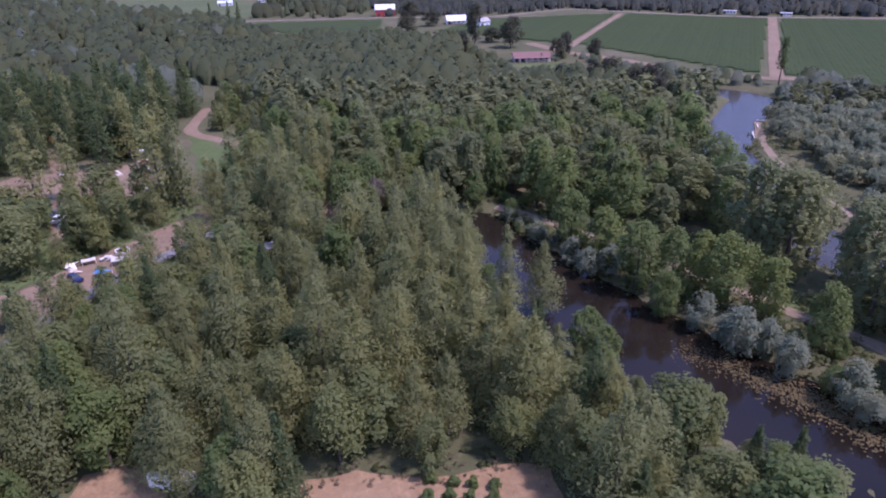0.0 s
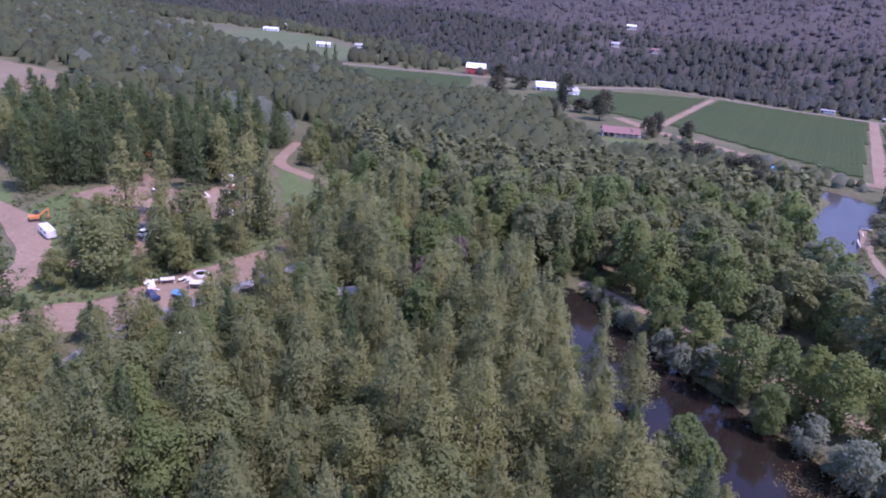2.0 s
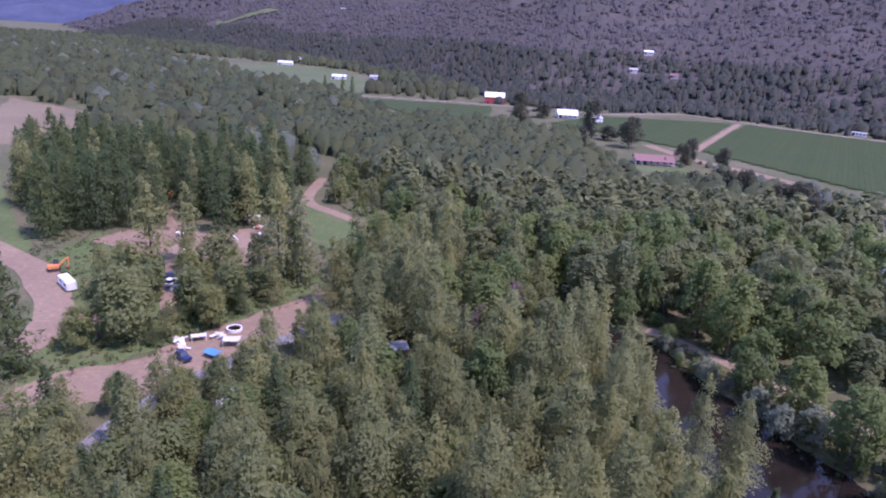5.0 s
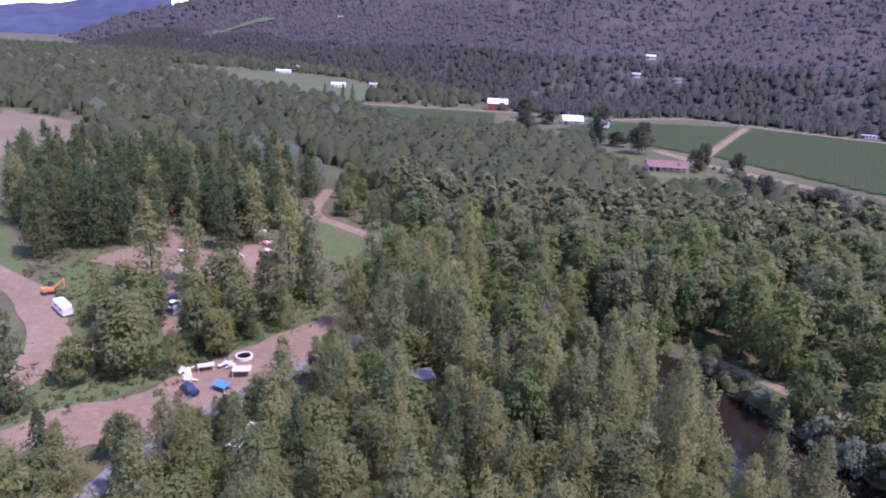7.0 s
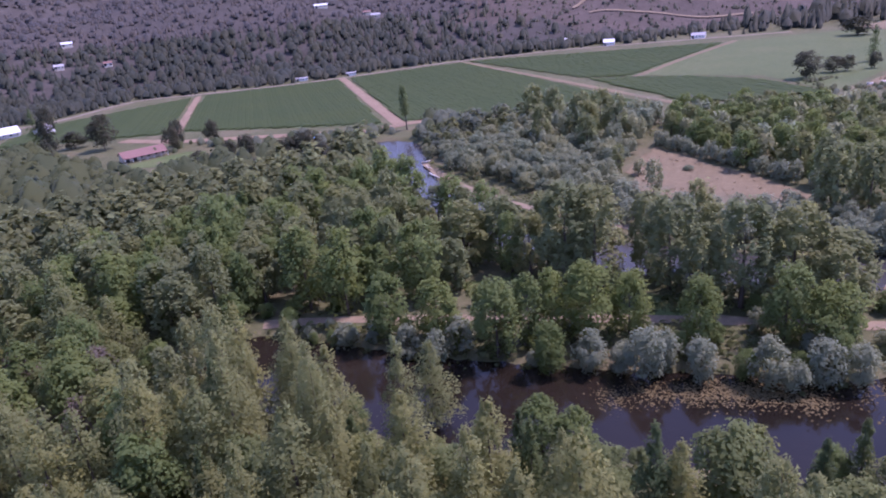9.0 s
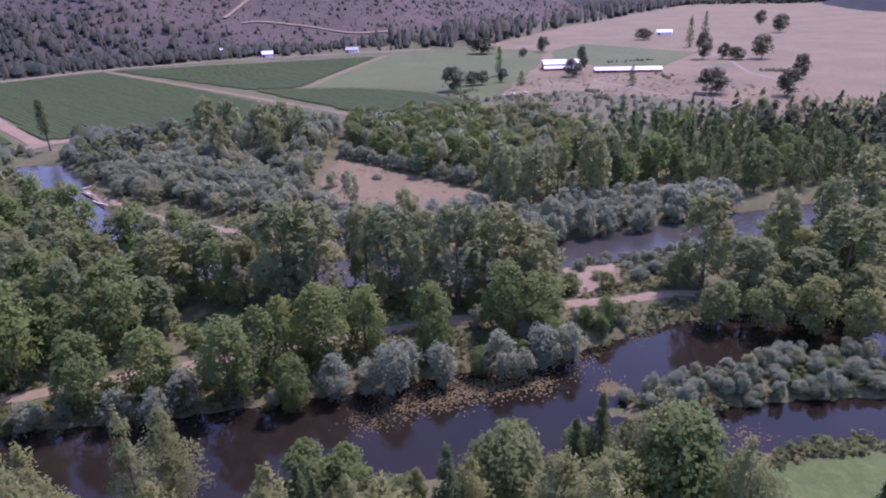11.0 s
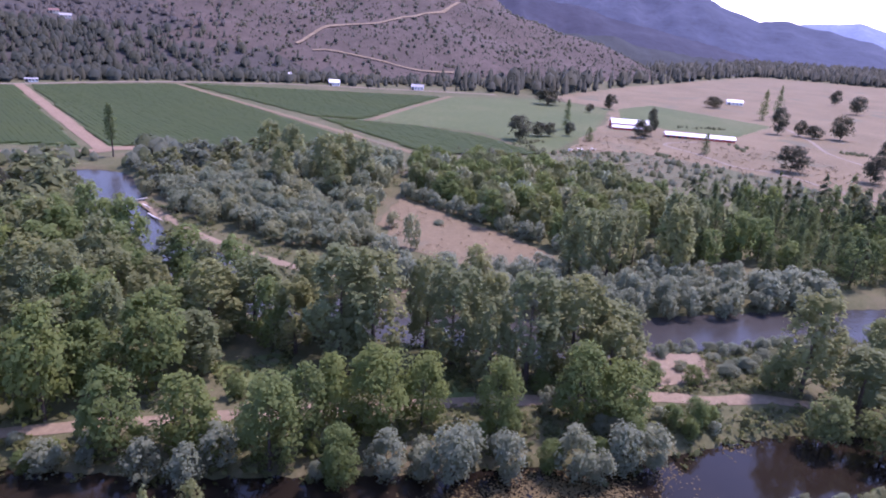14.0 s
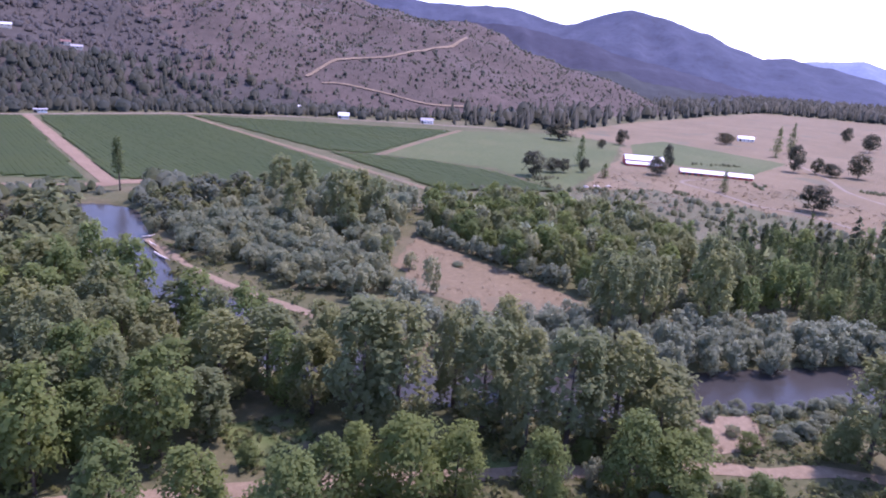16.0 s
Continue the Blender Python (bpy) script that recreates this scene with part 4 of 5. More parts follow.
for x, y in scatter(MID_WOOD, 7.0, 2):
    if y > 112 and x > 100:
        plant("willow", x, y, RT.uniform(3.5, 7.5))
    else:
        plant(RT.choices(("poplar", "maple", "willow"), (0.45, 0.25, 0.3))[0], x, y)
for x, y in scatter(RIGHT_WOOD, 8.0, 3):
    plant(RT.choices(("poplar", "maple", "oak", "willow"), (0.25, 0.3, 0.3, 0.15))[0], x, y)
for x, y in scatter(WEST_WOOD, 6.2, 4):
    plant(RT.choices(("alder", "oak", "pine", "fir"), (0.4, 0.15, 0.2, 0.25))[0], x, y, RT.uniform(7, 13))
for x, y in scatter(PENINSULA, 2.8, 14, bank=-1.2, apart=0.3):
    plant(RT.choices(("willow", "sallow", "maple"), (0.5, 0.4, 0.1))[0], x, y, RT.uniform(1.6, 4.2), RT.uniform(1.2, 2.2))
broad, silver, dark = [], [], []
for x, y in scatter(RIVER_WOOD, 7.8, 5):
    if any(inside(p, x, y) for p in GLADES):
        continue
    if y < 240 and x > -70 and max(COUNT["poplar"], COUNT["maple"]) < 280:
        plant(RT.choices(("poplar", "maple"), (0.62, 0.38))[0], x, y, RT.uniform(11, 20), RT.uniform(4.4, 6.4))
    else:
        tall = RT.uniform(7, 12) if y > 430 else RT.uniform(10, 19) if x < 10 or y < 285 else RT.uniform(9, 15) if x < 100 and y < 325 else RT.uniform(4, 7.5)
        broad.append((x, y, tall, RT.uniform(0.95, 1.35) * (1 if tall > 8 else 1.5), RT.randrange(0, 3), RT.random()))
for x, y in scatter(ISLAND, 5.6, 6, apart=0.45):
    if COUNT["sallow"] < 280:
        plant("sallow", x, y, RT.uniform(4.5, 8.5) if x < 175 else RT.uniform(6, 12), RT.uniform(3.4, 4.8))
        continue
    (silver if RT.random() < 0.45 else broad).append((x, y, RT.uniform(4.5, 8.5) if x < 170 else RT.uniform(6, 11), RT.uniform(1.25, 1.7), RT.randrange(0, 3), RT.random()))
for x, y in scatter(EAST_WOOD, 6.4, 7):
    k = RT.choices(("maple", "poplar", "alder", "sallow"), (0.55, 0.33, 0.04, 0.08))[0]
    if COUNT[k] < 298:
        plant(k, x, y, RT.uniform(8, 14), RT.uniform(3.8, 5.2))
for x, y in scatter(CYPRESS_WOOD, 7.0, 8):
    k = RT.choices(("dark_pine", "fir", "poplar", "sallow", "maple"), (0.55, 0.2, 0.08, 0.07, 0.1))[0]
    if y > 5 and x < 262 and COUNT[k] < 298:
        plant(k, x, y, RT.uniform(9, 17) if k != "sallow" else RT.uniform(5, 8))
        continue
    (dark if RT.random() < 0.7 else broad).append((x, y, RT.uniform(11, 19), RT.uniform(0.8, 1.1), RT.choice((0, 3, 4, 4)), RT.random()))
for x, y in scatter(DARK_WOOD, 6.8, 9):
    k = RT.choices(("dark_pine", "fir", "pine"), (0.62, 0.26, 0.12))[0]
    if COUNT[k] < 298:
        plant(k, x, y, RT.uniform(12, 26), RT.uniform(3.6, 6.2))
for x, y in scatter([(-108, 300), (-100, 262), (-84, 250), (-66, 234), (-56, 246), (-60, 262), (-96, 330), (-108, 330)], 6.5, 33):
    plant(RT.choices(("alder", "maple", "poplar"), (0.4, 0.3, 0.3))[0], x, y, RT.uniform(5, 11))
for x, y in scatter([(112, 84), (124, 72), (140, 56), (150, 40), (140, 40), (124, 56), (112, 60), (110, 66), (120, 70)], 3.2, 34, bank=-1.5, apart=0.3):
    plant(RT.choices(("sallow", "willow"), (0.6, 0.4))[0], x, y, RT.uniform(1.2, 3.4), RT.uniform(1.3, 2.2))
for x, y in scatter(FAR_WEST, 14.0, 10):
    q = RT.random()
    (dark if q < 0.22 else broad if q < 0.94 else silver).append((x, y, RT.uniform(8, 16), RT.uniform(1.1, 1.6), RT.randrange(0, 4) if q < 0.22 else RT.randrange(0, 3), RT.random()))


def low_tree(seed, kind, n):
    r = rnd(seed)
    if kind == "conifer":
        return conifer_leaves(r, 16, 3.0, n, 0.8 * (300 / max(n, 45)) ** 0.5, 0.08, 0.1 if n > 100 else 0.72, corners=4)
    return broad_leaves(r, 13, 4.4, n, 0.74 * (300 / n) ** 0.5, 0.0, max(4, min(22, n // 6)), corners=4, loose=0.7, stretch=1.45)[0]


def far_tree(seed, kind, seg=6, tufts=0):
    """A distant tree: a closed, uneven crown, with loose tufts over it."""
    r = rnd(seed)
    if kind == "conifer":
        h, rad, prof = 16, 2.6, ((0.85, 0.03), (0.95, 0.25), (0.55, 0.6), (0.03, 1.0))
    else:
        h, rad, prof = 13, 4.2, ((0.75, 0.0), (1.0, 0.36), (0.8, 0.76), (0.1, 1.0))
    if kind == "low":
        h, rad, prof = 9, 4.2, ((0.95, 0.0), (0.85, 0.6), (0.1, 1.0))
    grid = np.zeros((len(prof), seg, 6))
    for k, (q, z) in enumerate(prof):
        for s in range(seg):
            a = 6.2832 * (s + 0.5 * (k % 2)) / seg + r.normal(0, 0.1)
            d = q * rad * r.uniform(0.7, 1.25)
            grid[k, s, :3] = (math.cos(a) * d, math.sin(a) * d, h * z + r.normal(0, 0.045 * h) * (k < len(prof) - 1))
            grid[k, s, 3:] = (math.cos(a) * 0.6, math.sin(a) * 0.6, 0.6 + 0.8 * z)
    quads = []
    for k in range(len(prof) - 1):
        for s in range(seg):
            quads.append([grid[k, s], grid[k, (s + 1) % seg], grid[k + 1, (s + 1) % seg], grid[k + 1, s]])
    q = np.array(quads)
    if tufts:
        k = r.randint(0, len(q), tufts)
        c, n = q[k].mean(1)[:, :3], q[k].mean(1)[:, 3:]
        q = np.concatenate([q, leaf_shapes(r, c + n * 0.35 + r.normal(0, 0.6, c.shape), n, 1.1 if tufts < 30 else 0.62, 0.6, 0.6, 4)])
    return q


def woods(name, spots, variants, leaf, label, category="trees", sink=0.4):
    """Many trees as one object. spots: x, y, height, width factor, variant, tint."""
    out, tint = [], []
    r = rnd(len(spots))
    zs = ground_z([p[0] for p in spots], [p[1] for p in spots])
    for (x, y, h, w, v, t), z in zip(spots, zs):
        q = variants[v]
        a = r.uniform(0, 6.28)
        ca, sa = math.cos(a), math.sin(a)
        s = h / (q[..., 2].max())
        m = np.array(((ca, -sa, 0), (sa, ca, 0), (0, 0, 1)))
        p = q[..., :3] * np.array((w * s, w * s, s))
        out.append(np.concatenate([p @ m.T + np.array((x, y, z - sink)), q[..., 3:] @ m.T], 2))
        tint.append(np.full(4 * len(q), t))
    me = leaf_mesh(name, np.concatenate(out), leaf)
    at = me.attributes.new("tint", "FLOAT", "POINT")
    at.data.foreach_set("value", np.concatenate(tint).astype(np.float32))
    return tagged(new(name, me), label, category, kind="stuff")


r = rnd(55)
for i in range(1400):
    x, y = r.uniform(228, 360), r.uniform(30, 236)
    if inside(BRUSH_FIELD, x, y) and r.uniform() < 1.15 - (x - 228) / 150:
        (silver if r.uniform() < 0.5 else broad).append((x, y, r.uniform(1.2, 3.6), r.uniform(1.0, 1.8), r.randint(0, 3) + 5, r.uniform()))
for x0, y0, x1, y1 in ((326, 183, 354, 151), (309, 146, 351, 141), (366, 122, 376, 128), (512, 139, 537, 105), (479, 31, 484, 17), (318, 176, 345, 203), (430, 86, 452, 90), (360, 196, 340, 206)):
    for i in range(22):
        t = r.uniform(0, 1)
        broad.append((x0 + (x1 - x0) * t + r.normal(0, 2.5), y0 + (y1 - y0) * t + r.normal(0, 2.5), r.uniform(1.2, 2.6), r.uniform(1.2, 2.0), r.randint(0, 3) + 5, r.uniform()))
for x, y in scatter([(-440, 1060), (-300, 1010), (-165, 770), (-190, 690), (-120, 660), (-60, 720), (-200, 930), (-420, 1180), (-900, 1500), (-1300, 1500), (-800, 1200)], 15, 11) + scatter([(-1300, 700), (-420, 480), (-330, 640), (-800, 1200), (-1300, 1500), (-1800, 1900), (-2000, 900)], 22, 12):
    (dark if r.uniform() < 0.5 else broad).append((x, y, r.uniform(9, 16), r.uniform(1.2, 1.8), r.randint(0, 5), r.uniform()))
for x, y in scatter([(20, 395), (60, 380), (75, 372), (118, 330), (150, 318), (168, 332), (140, 345), (118, 372), (95, 405), (84, 420), (70, 430), (60, 412), (45, 392)], 7, 13):
    (silver if r.uniform() < 0.3 else broad).append((x, y, r.uniform(2.5, 5.5) if x < 110 else r.uniform(4, 8), r.uniform(1.2, 1.7), r.randint(0, 3), r.uniform()))
VARIANTS = [low_tree(200 + i, "broad", 160) for i in range(3)] + [low_tree(210 + i, "conifer", 70) for i in range(2)]
VARIANTS += [far_tree(240 + i, "broad", 7, 8) for i in range(3)] + [far_tree(250 + i, "conifer", 6, 10) for i in range(2)]
VARIANTS += [far_tree(260 + i, "broad", 8, 60) for i in range(3)] + [far_tree(270 + i, "conifer", 7, 44) for i in range(2)]


def thin(spots):
    """Trees far up the valley take the simpler shapes."""
    return [(x, y, h, w, v + (0 if v > 4 or y < 300 else 5 if y > 640 else 10), t) for x, y, h, w, v, t in spots]


broad, silver, dark = thin(broad), thin(silver), thin(dark)
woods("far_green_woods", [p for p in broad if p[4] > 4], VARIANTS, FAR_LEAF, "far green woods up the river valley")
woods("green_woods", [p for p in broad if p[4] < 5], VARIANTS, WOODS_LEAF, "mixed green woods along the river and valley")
woods("silver_woods", silver, VARIANTS, SILVER_LEAF, "grey-green willow thickets along the river")
woods("dark_woods", dark, VARIANTS, DARK_LEAF, "dark conifer woods in the valley")

# hillside trees
HILL_HOMES = ((387, 799), (432, 750), (95, 845), (117, 894), (141, 838), (430, 765), (515, 467), (521, 531))
VARIANTS_FAR = [far_tree(220 + i, "broad", 5, 8) for i in range(4)] + [far_tree(230 + i, "conifer", 5, 7) for i in range(4)] + [far_tree(235 + i, "low", 5, 1) for i in range(4)]
r = rnd(77)
hx, hy = r.uniform(-1300, 1300, 92000), r.uniform(240, 1750, 92000)
d = line_distance(FOOT, hx, hy)
d = np.where(inside(HILL_AREA, hx, hy), d, -d)
forest = hx + r.normal(0, 45, hx.size) + 60 * np.sin(hy * 0.013) < 540
dense = np.where(forest, np.where(d < 110, 0.95, 0.95 - d / 1200), np.where(d < 450, 0.95, 0.6))
keep = (d > np.where(forest, -22, -4)) & (d < 640) & (r.uniform(0, 1, 92000) < dense) & (np.hypot(hx, hy) > 400)
for name, line, width, mat in ROADS:
    keep &= line_distance(smooth_line(line, 12), hx, hy) > width / 2 + 5
for p in VINEYARDS + (FAR_FIELD, PASTURE_AREA):
    keep &= ~inside(p, hx, hy)
keep &= line_distance(HILL_MEADOW, hx, hy) > 30
for p in HILL_HOMES:
    keep &= np.hypot(hx - p[0], hy - p[1] + 6) > 15
hx, hy, hd, hf = hx[keep], hy[keep], d[keep], forest[keep]
hill_spots, foot_spots, scrub_spots = [], [], []
for x, y in zip(r.uniform(-2000, -300, 6000), r.uniform(1150, 2600, 6000)):
    if (x < -1300 or y > 1750) and inside(HILL_AREA, x, y) and y < 2600:
        hill_spots.append((x, y, r.uniform(8, 15), r.uniform(1.2, 2.0), r.randint(8, 12), r.uniform(0, 1)))
for x, y, e, f in zip(hx, hy, hd, hf):
    if f:
        (foot_spots if e < 120 else hill_spots).append((x, y, r.uniform(6, 12) if e < 130 else r.uniform(3.2, 7.5), r.uniform(0.9, 1.5) if e < 130 else r.uniform(1.2, 2.2), r.randint(0, 8) if e < 260 else r.randint(4, 12), r.uniform(0, 1)))
    else:
        scrub_spots.append((x, y, r.uniform(0.9, 2.4) if r.uniform() < 0.8 else r.uniform(2.6, 5), r.uniform(1.0, 2.0), r.randint(8, 12), r.uniform(0, 1)))
FOOT_STRIP = [(-54, 674), (40, 662), (124, 708), (173, 678), (226, 638), (283, 606), (337, 590), (400, 566), (441, 533), (479, 507), (540, 470), (600, 440), (520, 535), (426, 605), (310, 640), (220, 700), (112, 760), (50, 765), (-50, 745)]
for x, y in scatter(FOOT_STRIP, 8.5, 31):
    if min(math.hypot(x - u, y - v) for u, v in ((262, 631), (300, 603), (-54, 634))) > 11:
        foot_spots.append((x, y, r.uniform(6, 13), r.uniform(1.2, 1.8), r.randint(0, 8), r.uniform(0, 1)))
for x, y in scatter([(479, 500), (545, 420), (605, 335), (640, 330), (720, 388), (600, 458), (520, 533)], 11, 32):
    if min(math.hypot(x - u, y - v) for u, v in ((515, 467), (521, 531), (563, 400))) > 13 and r.uniform() < 0.6:
        foot_spots.append((x, y, r.uniform(6, 12), r.uniform(1.1, 1.5), r.randint(0, 8), r.uniform(0, 1)))
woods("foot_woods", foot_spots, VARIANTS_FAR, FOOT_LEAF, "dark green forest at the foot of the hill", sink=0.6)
woods("hill_woods", hill_spots, VARIANTS_FAR, HILL_LEAF, "grey-green hillside forest with haze in its leaf colour", sink=1.0)
woods("hill_bushes", scrub_spots, VARIANTS_FAR, SCRUB_LEAF, "dark scrub bushes on the dry hillside", "bushes", sink=0.4)
vx, vy = r.uniform(620, 2400, 6500), r.uniform(-700, 420, 6500)
keep = ~inside(EAST, vx, vy) & (vx + 1.2 * vy > 1000) & ~inside(HILL_AREA, vx, vy)
woods("valley_woods", [(x, y, r.uniform(13, 25), r.uniform(1.0, 1.5), r.randint(3, 8), r.uniform(0, 1)) for x, y in zip(vx[keep], vy[keep])], VARIANTS_FAR, FOOT_LEAF, "dark forest far along the valley")

# low growth
BUSH = [broad_leaves(rnd(300 + i), 1.5, 1.3, 17, 0.40, 0.0, 5, corners=4)[0] for i in range(4)]
low = []
for area, gap, seed, bank in ((NEAR_WOOD, 3.6, 20, -1.5), ([(-8, 186), (16, 176), (40, 152), (60, 130), (84, 108), (104, 84), (112, 60), (104, 30), (92, 20), (90, 50), (76, 62), (60, 84), (40, 112), (20, 146), (2, 170)], 2.2, 21, -2.2),
                               (WEST_WOOD, 3.4, 22, 1), ([(84, 108), (84, 180), (100, 240), (136, 290), (122, 235), (116, 172), (106, 125)], 3.0, 23, -1.5), (RIGHT_WOOD, 4.0, 24, -1.5), (MID_WOOD, 3.6, 25, -1.5),
                               (STRIP_GREEN, 3.0, 26, 0), ([(-100, 182), (-66, 232), (-60, 215), (-66, 175), (-76, 176)], 3.2, 27, 0), ([(200, 205), (232, 215), (262, 185), (262, 90), (240, 100)], 4.5, 28, 0), (PENINSULA, 1.8, 30, -1.5), ([(46, 49), (57, 42), (66, 28), (72, 12), (69, 10), (63, 25), (54, 38), (44, 45)], 1.5, 29, -2.5)):
    for x, y in scatter(area, gap, seed, bank, 0, 0.2):
        low.append((x, y, RT.uniform(0.5, 1.9), RT.uniform(0.9, 1.6), RT.randrange(4), RT.random()))
for area, gap, seed in ((GLADES[0], 1.8, 61), (GLADES[1], 1.6, 62), ([(-185, 200), (-160, 180), (-150, 166), (-128, 140), (-112, 112), (-104, 118), (-94, 132), (-84, 150), (-70, 176), (-84, 186), (-112, 182), (-140, 186), (-152, 198)], 2.8, 36), ([(104, 88), (126, 74), (146, 52), (160, 20), (120, 50), (100, 62)], 2.0, 37), ([(-110, 300), (-84, 246), (-62, 224), (-52, 236), (-90, 330)], 3.2, 38)):
    for x, y in scatter(area, gap, seed, -1.5, 0, 0.1):
        low.append((x, y, RT.uniform(0.4, 1.3), RT.uniform(0.9, 1.7), RT.randrange(4), RT.random()))
TUFT = [broad_leaves(rnd(320 + i), 1.0, 0.8, 12, 0.2, 0.0, 3, corners=4)[0] for i in range(4)]
straw = []
for area, n, seed in ((TAN, 130, 40), (GRAVEL_BAR, 60, 41), (CLEARING, 260, 42), (YARD, 260, 43), (CLAY_PIT, 120, 44), ([(318, 170), (420, 180), (470, 100), (380, -20), (300, 40), (285, 140)], 500, 47)):
    q = rnd(seed)
    xs, ys = [p[0] for p in area], [p[1] for p in area]
    near_edge = area is CLEARING or area is YARD or area is CLAY_PIT or area is GRAVEL_BAR
    for i in range(n * 2):
        x, y = q.uniform(min(xs) - 2, max(xs) + 2), q.uniform(min(ys) - 2, max(ys) + 2)
        rim = min(math.hypot(x - a - (c - a) * k / 8, y - b - (d - b) * k / 8) for (a, b), (c, d) in zip(area, area[1:] + area[:1]) for k in range(8)) if near_edge else 0
        if (rim < 2.4 if near_edge else inside(area, x, y)):
            straw.append((x, y, q.uniform(0.25, 0.8), q.uniform(1.0, 2.2), q.randint(0, 4), q.uniform()))
straw = [(x, y, h * (2.0 if x > 260 else 1.0), w, v, t) for x, y, h, w, v, t in straw]
woods("grass_tufts", straw, TUFT, STRAW_LEAF, "dry straw-coloured grass tufts on open ground", "grass", -0.1)
woods("undergrowth", low, BUSH, BRUSH_LEAF, "low green and straw-coloured undergrowth", "bushes", 0.05)

for k, made in KINDS.items():
    for ob in made:
        for c in list(ob.children):
            bpy.data.objects.remove(c)
        bpy.data.objects.remove(ob)

# ---- vineyards ----
def vine_rows(area, label):
    """Rows of vines: low uneven hedges along the lane's direction, flattened and widened to show no shade stripes."""
    ux, uy = Vector((76, 180)).normalized()
    px, py = uy, -ux
    p = np.array(area, float)
    along, across = p @ np.array((ux, uy)), p @ np.array((px, py))
    vs, fs, tint = [], [], []
    r = rnd(int(abs(p.sum())))
    for a in np.arange(across.min() + 1.5, across.max(), 2.7):
        t = np.arange(along.min(), along.max(), 5.0)
        x, y = t * ux + a * px, t * uy + a * py
        ok = inside(area, x, y)
        prev = None
        for i in range(len(t)):
            if not ok[i]:
                prev = None
                continue
            w, h = 1.42 + r.uniform(-0.04, 0.05), 0.85 + r.uniform(-0.15, 0.15)
            base = len(vs)
            for du, dz in ((-w, 0.7), (-w * 0.7, h), (w * 0.7, h), (w, 0.7)):
                vs.append((x[i] + du * px, y[i] + du * py, dz))
                tint.append(0.5 + 0.5 * wobble(x[i], y[i], 0.02))
            if prev is not None:
                for q in range(3):
                    fs.append((prev + q, prev + q + 1, base + q + 1, base + q))
            prev = base
    me = mesh_from("vine_rows", vs, fs, [VINE_LEAF])
    at = me.attributes.new("tint", "FLOAT", "POINT")
    at.data.foreach_set("value", np.array(tint, dtype=np.float32))
    return tagged(new("vine_rows", me), label, "vines", kind="stuff")


for v in VINEYARDS:
    vine_rows(v, "rows of trained green grape vines")


# ---- buildings and loose things ----
def part(name, bm, material, parent, label=""):
    me = bpy.data.meshes.new(name)
    bm.to_mesh(me)
    bm.free()
    me.materials.append(material)
    ob = new(name, me)
    ob.parent = parent
    if label:
        ob["label"] = label
    return ob


def box(x0, y0, z0, x1, y1, z1, bevel=0.0):
    bm = bmesh.new()
    bmesh.ops.create_cube(bm, size=1)
    for v in bm.verts:
        v.co = Vector(((x0 + x1) / 2 + v.co.x * (x1 - x0), (y0 + y1) / 2 + v.co.y * (y1 - y0), (z0 + z1) / 2 + v.co.z * (z1 - z0)))
    if bevel:
        bmesh.ops.bevel(bm, geom=list(bm.edges), offset=bevel, segments=2, affect="EDGES")
    return bm


def solid(points, faces):
    bm = bmesh.new()
    vs = [bm.verts.new(p) for p in points]
    for f in faces:
        bm.faces.new([vs[i] for i in f])
    bmesh.ops.recalc_face_normals(bm, faces=list(bm.faces))
    return bm


def gable(l, w, e, ridge, over=0.5, thick=0.25):
    """A gable roof over a plan l x w, its ridge along x."""
    a, b = l / 2 + over, w / 2 + over
    drop = (ridge - e) * over / (w / 2)
    p = [(-a, -b, e - drop), (a, -b, e - drop), (a, 0, ridge), (-a, 0, ridge), (a, b, e - drop), (-a, b, e - drop)]
    p += [(x, y, z + thick) for x, y, z in p]
    return solid(p, [(0, 1, 2, 3), (3, 2, 4, 5), (6, 7, 8, 9), (9, 8, 10, 11), (0, 1, 7, 6), (4, 5, 11, 10), (0, 3, 9, 6), (3, 5, 11, 9), (1, 2, 8, 7), (2, 4, 10, 8)])


def walls(l, w, e, ridge):
    a, b = l / 2, w / 2
    p = [(-a, -b, -3), (a, -b, -3), (a, b, -3), (-a, b, -3), (-a, -b, e), (a, -b, e), (a, b, e), (-a, b, e), (-a, 0, ridge), (a, 0, ridge)]
    return solid(p, [(0, 1, 5, 4), (2, 3, 7, 6), (1, 2, 6, 9, 5), (3, 0, 4, 8, 7), (0, 3, 2, 1), (4, 5, 9, 8), (6, 7, 8, 9)])


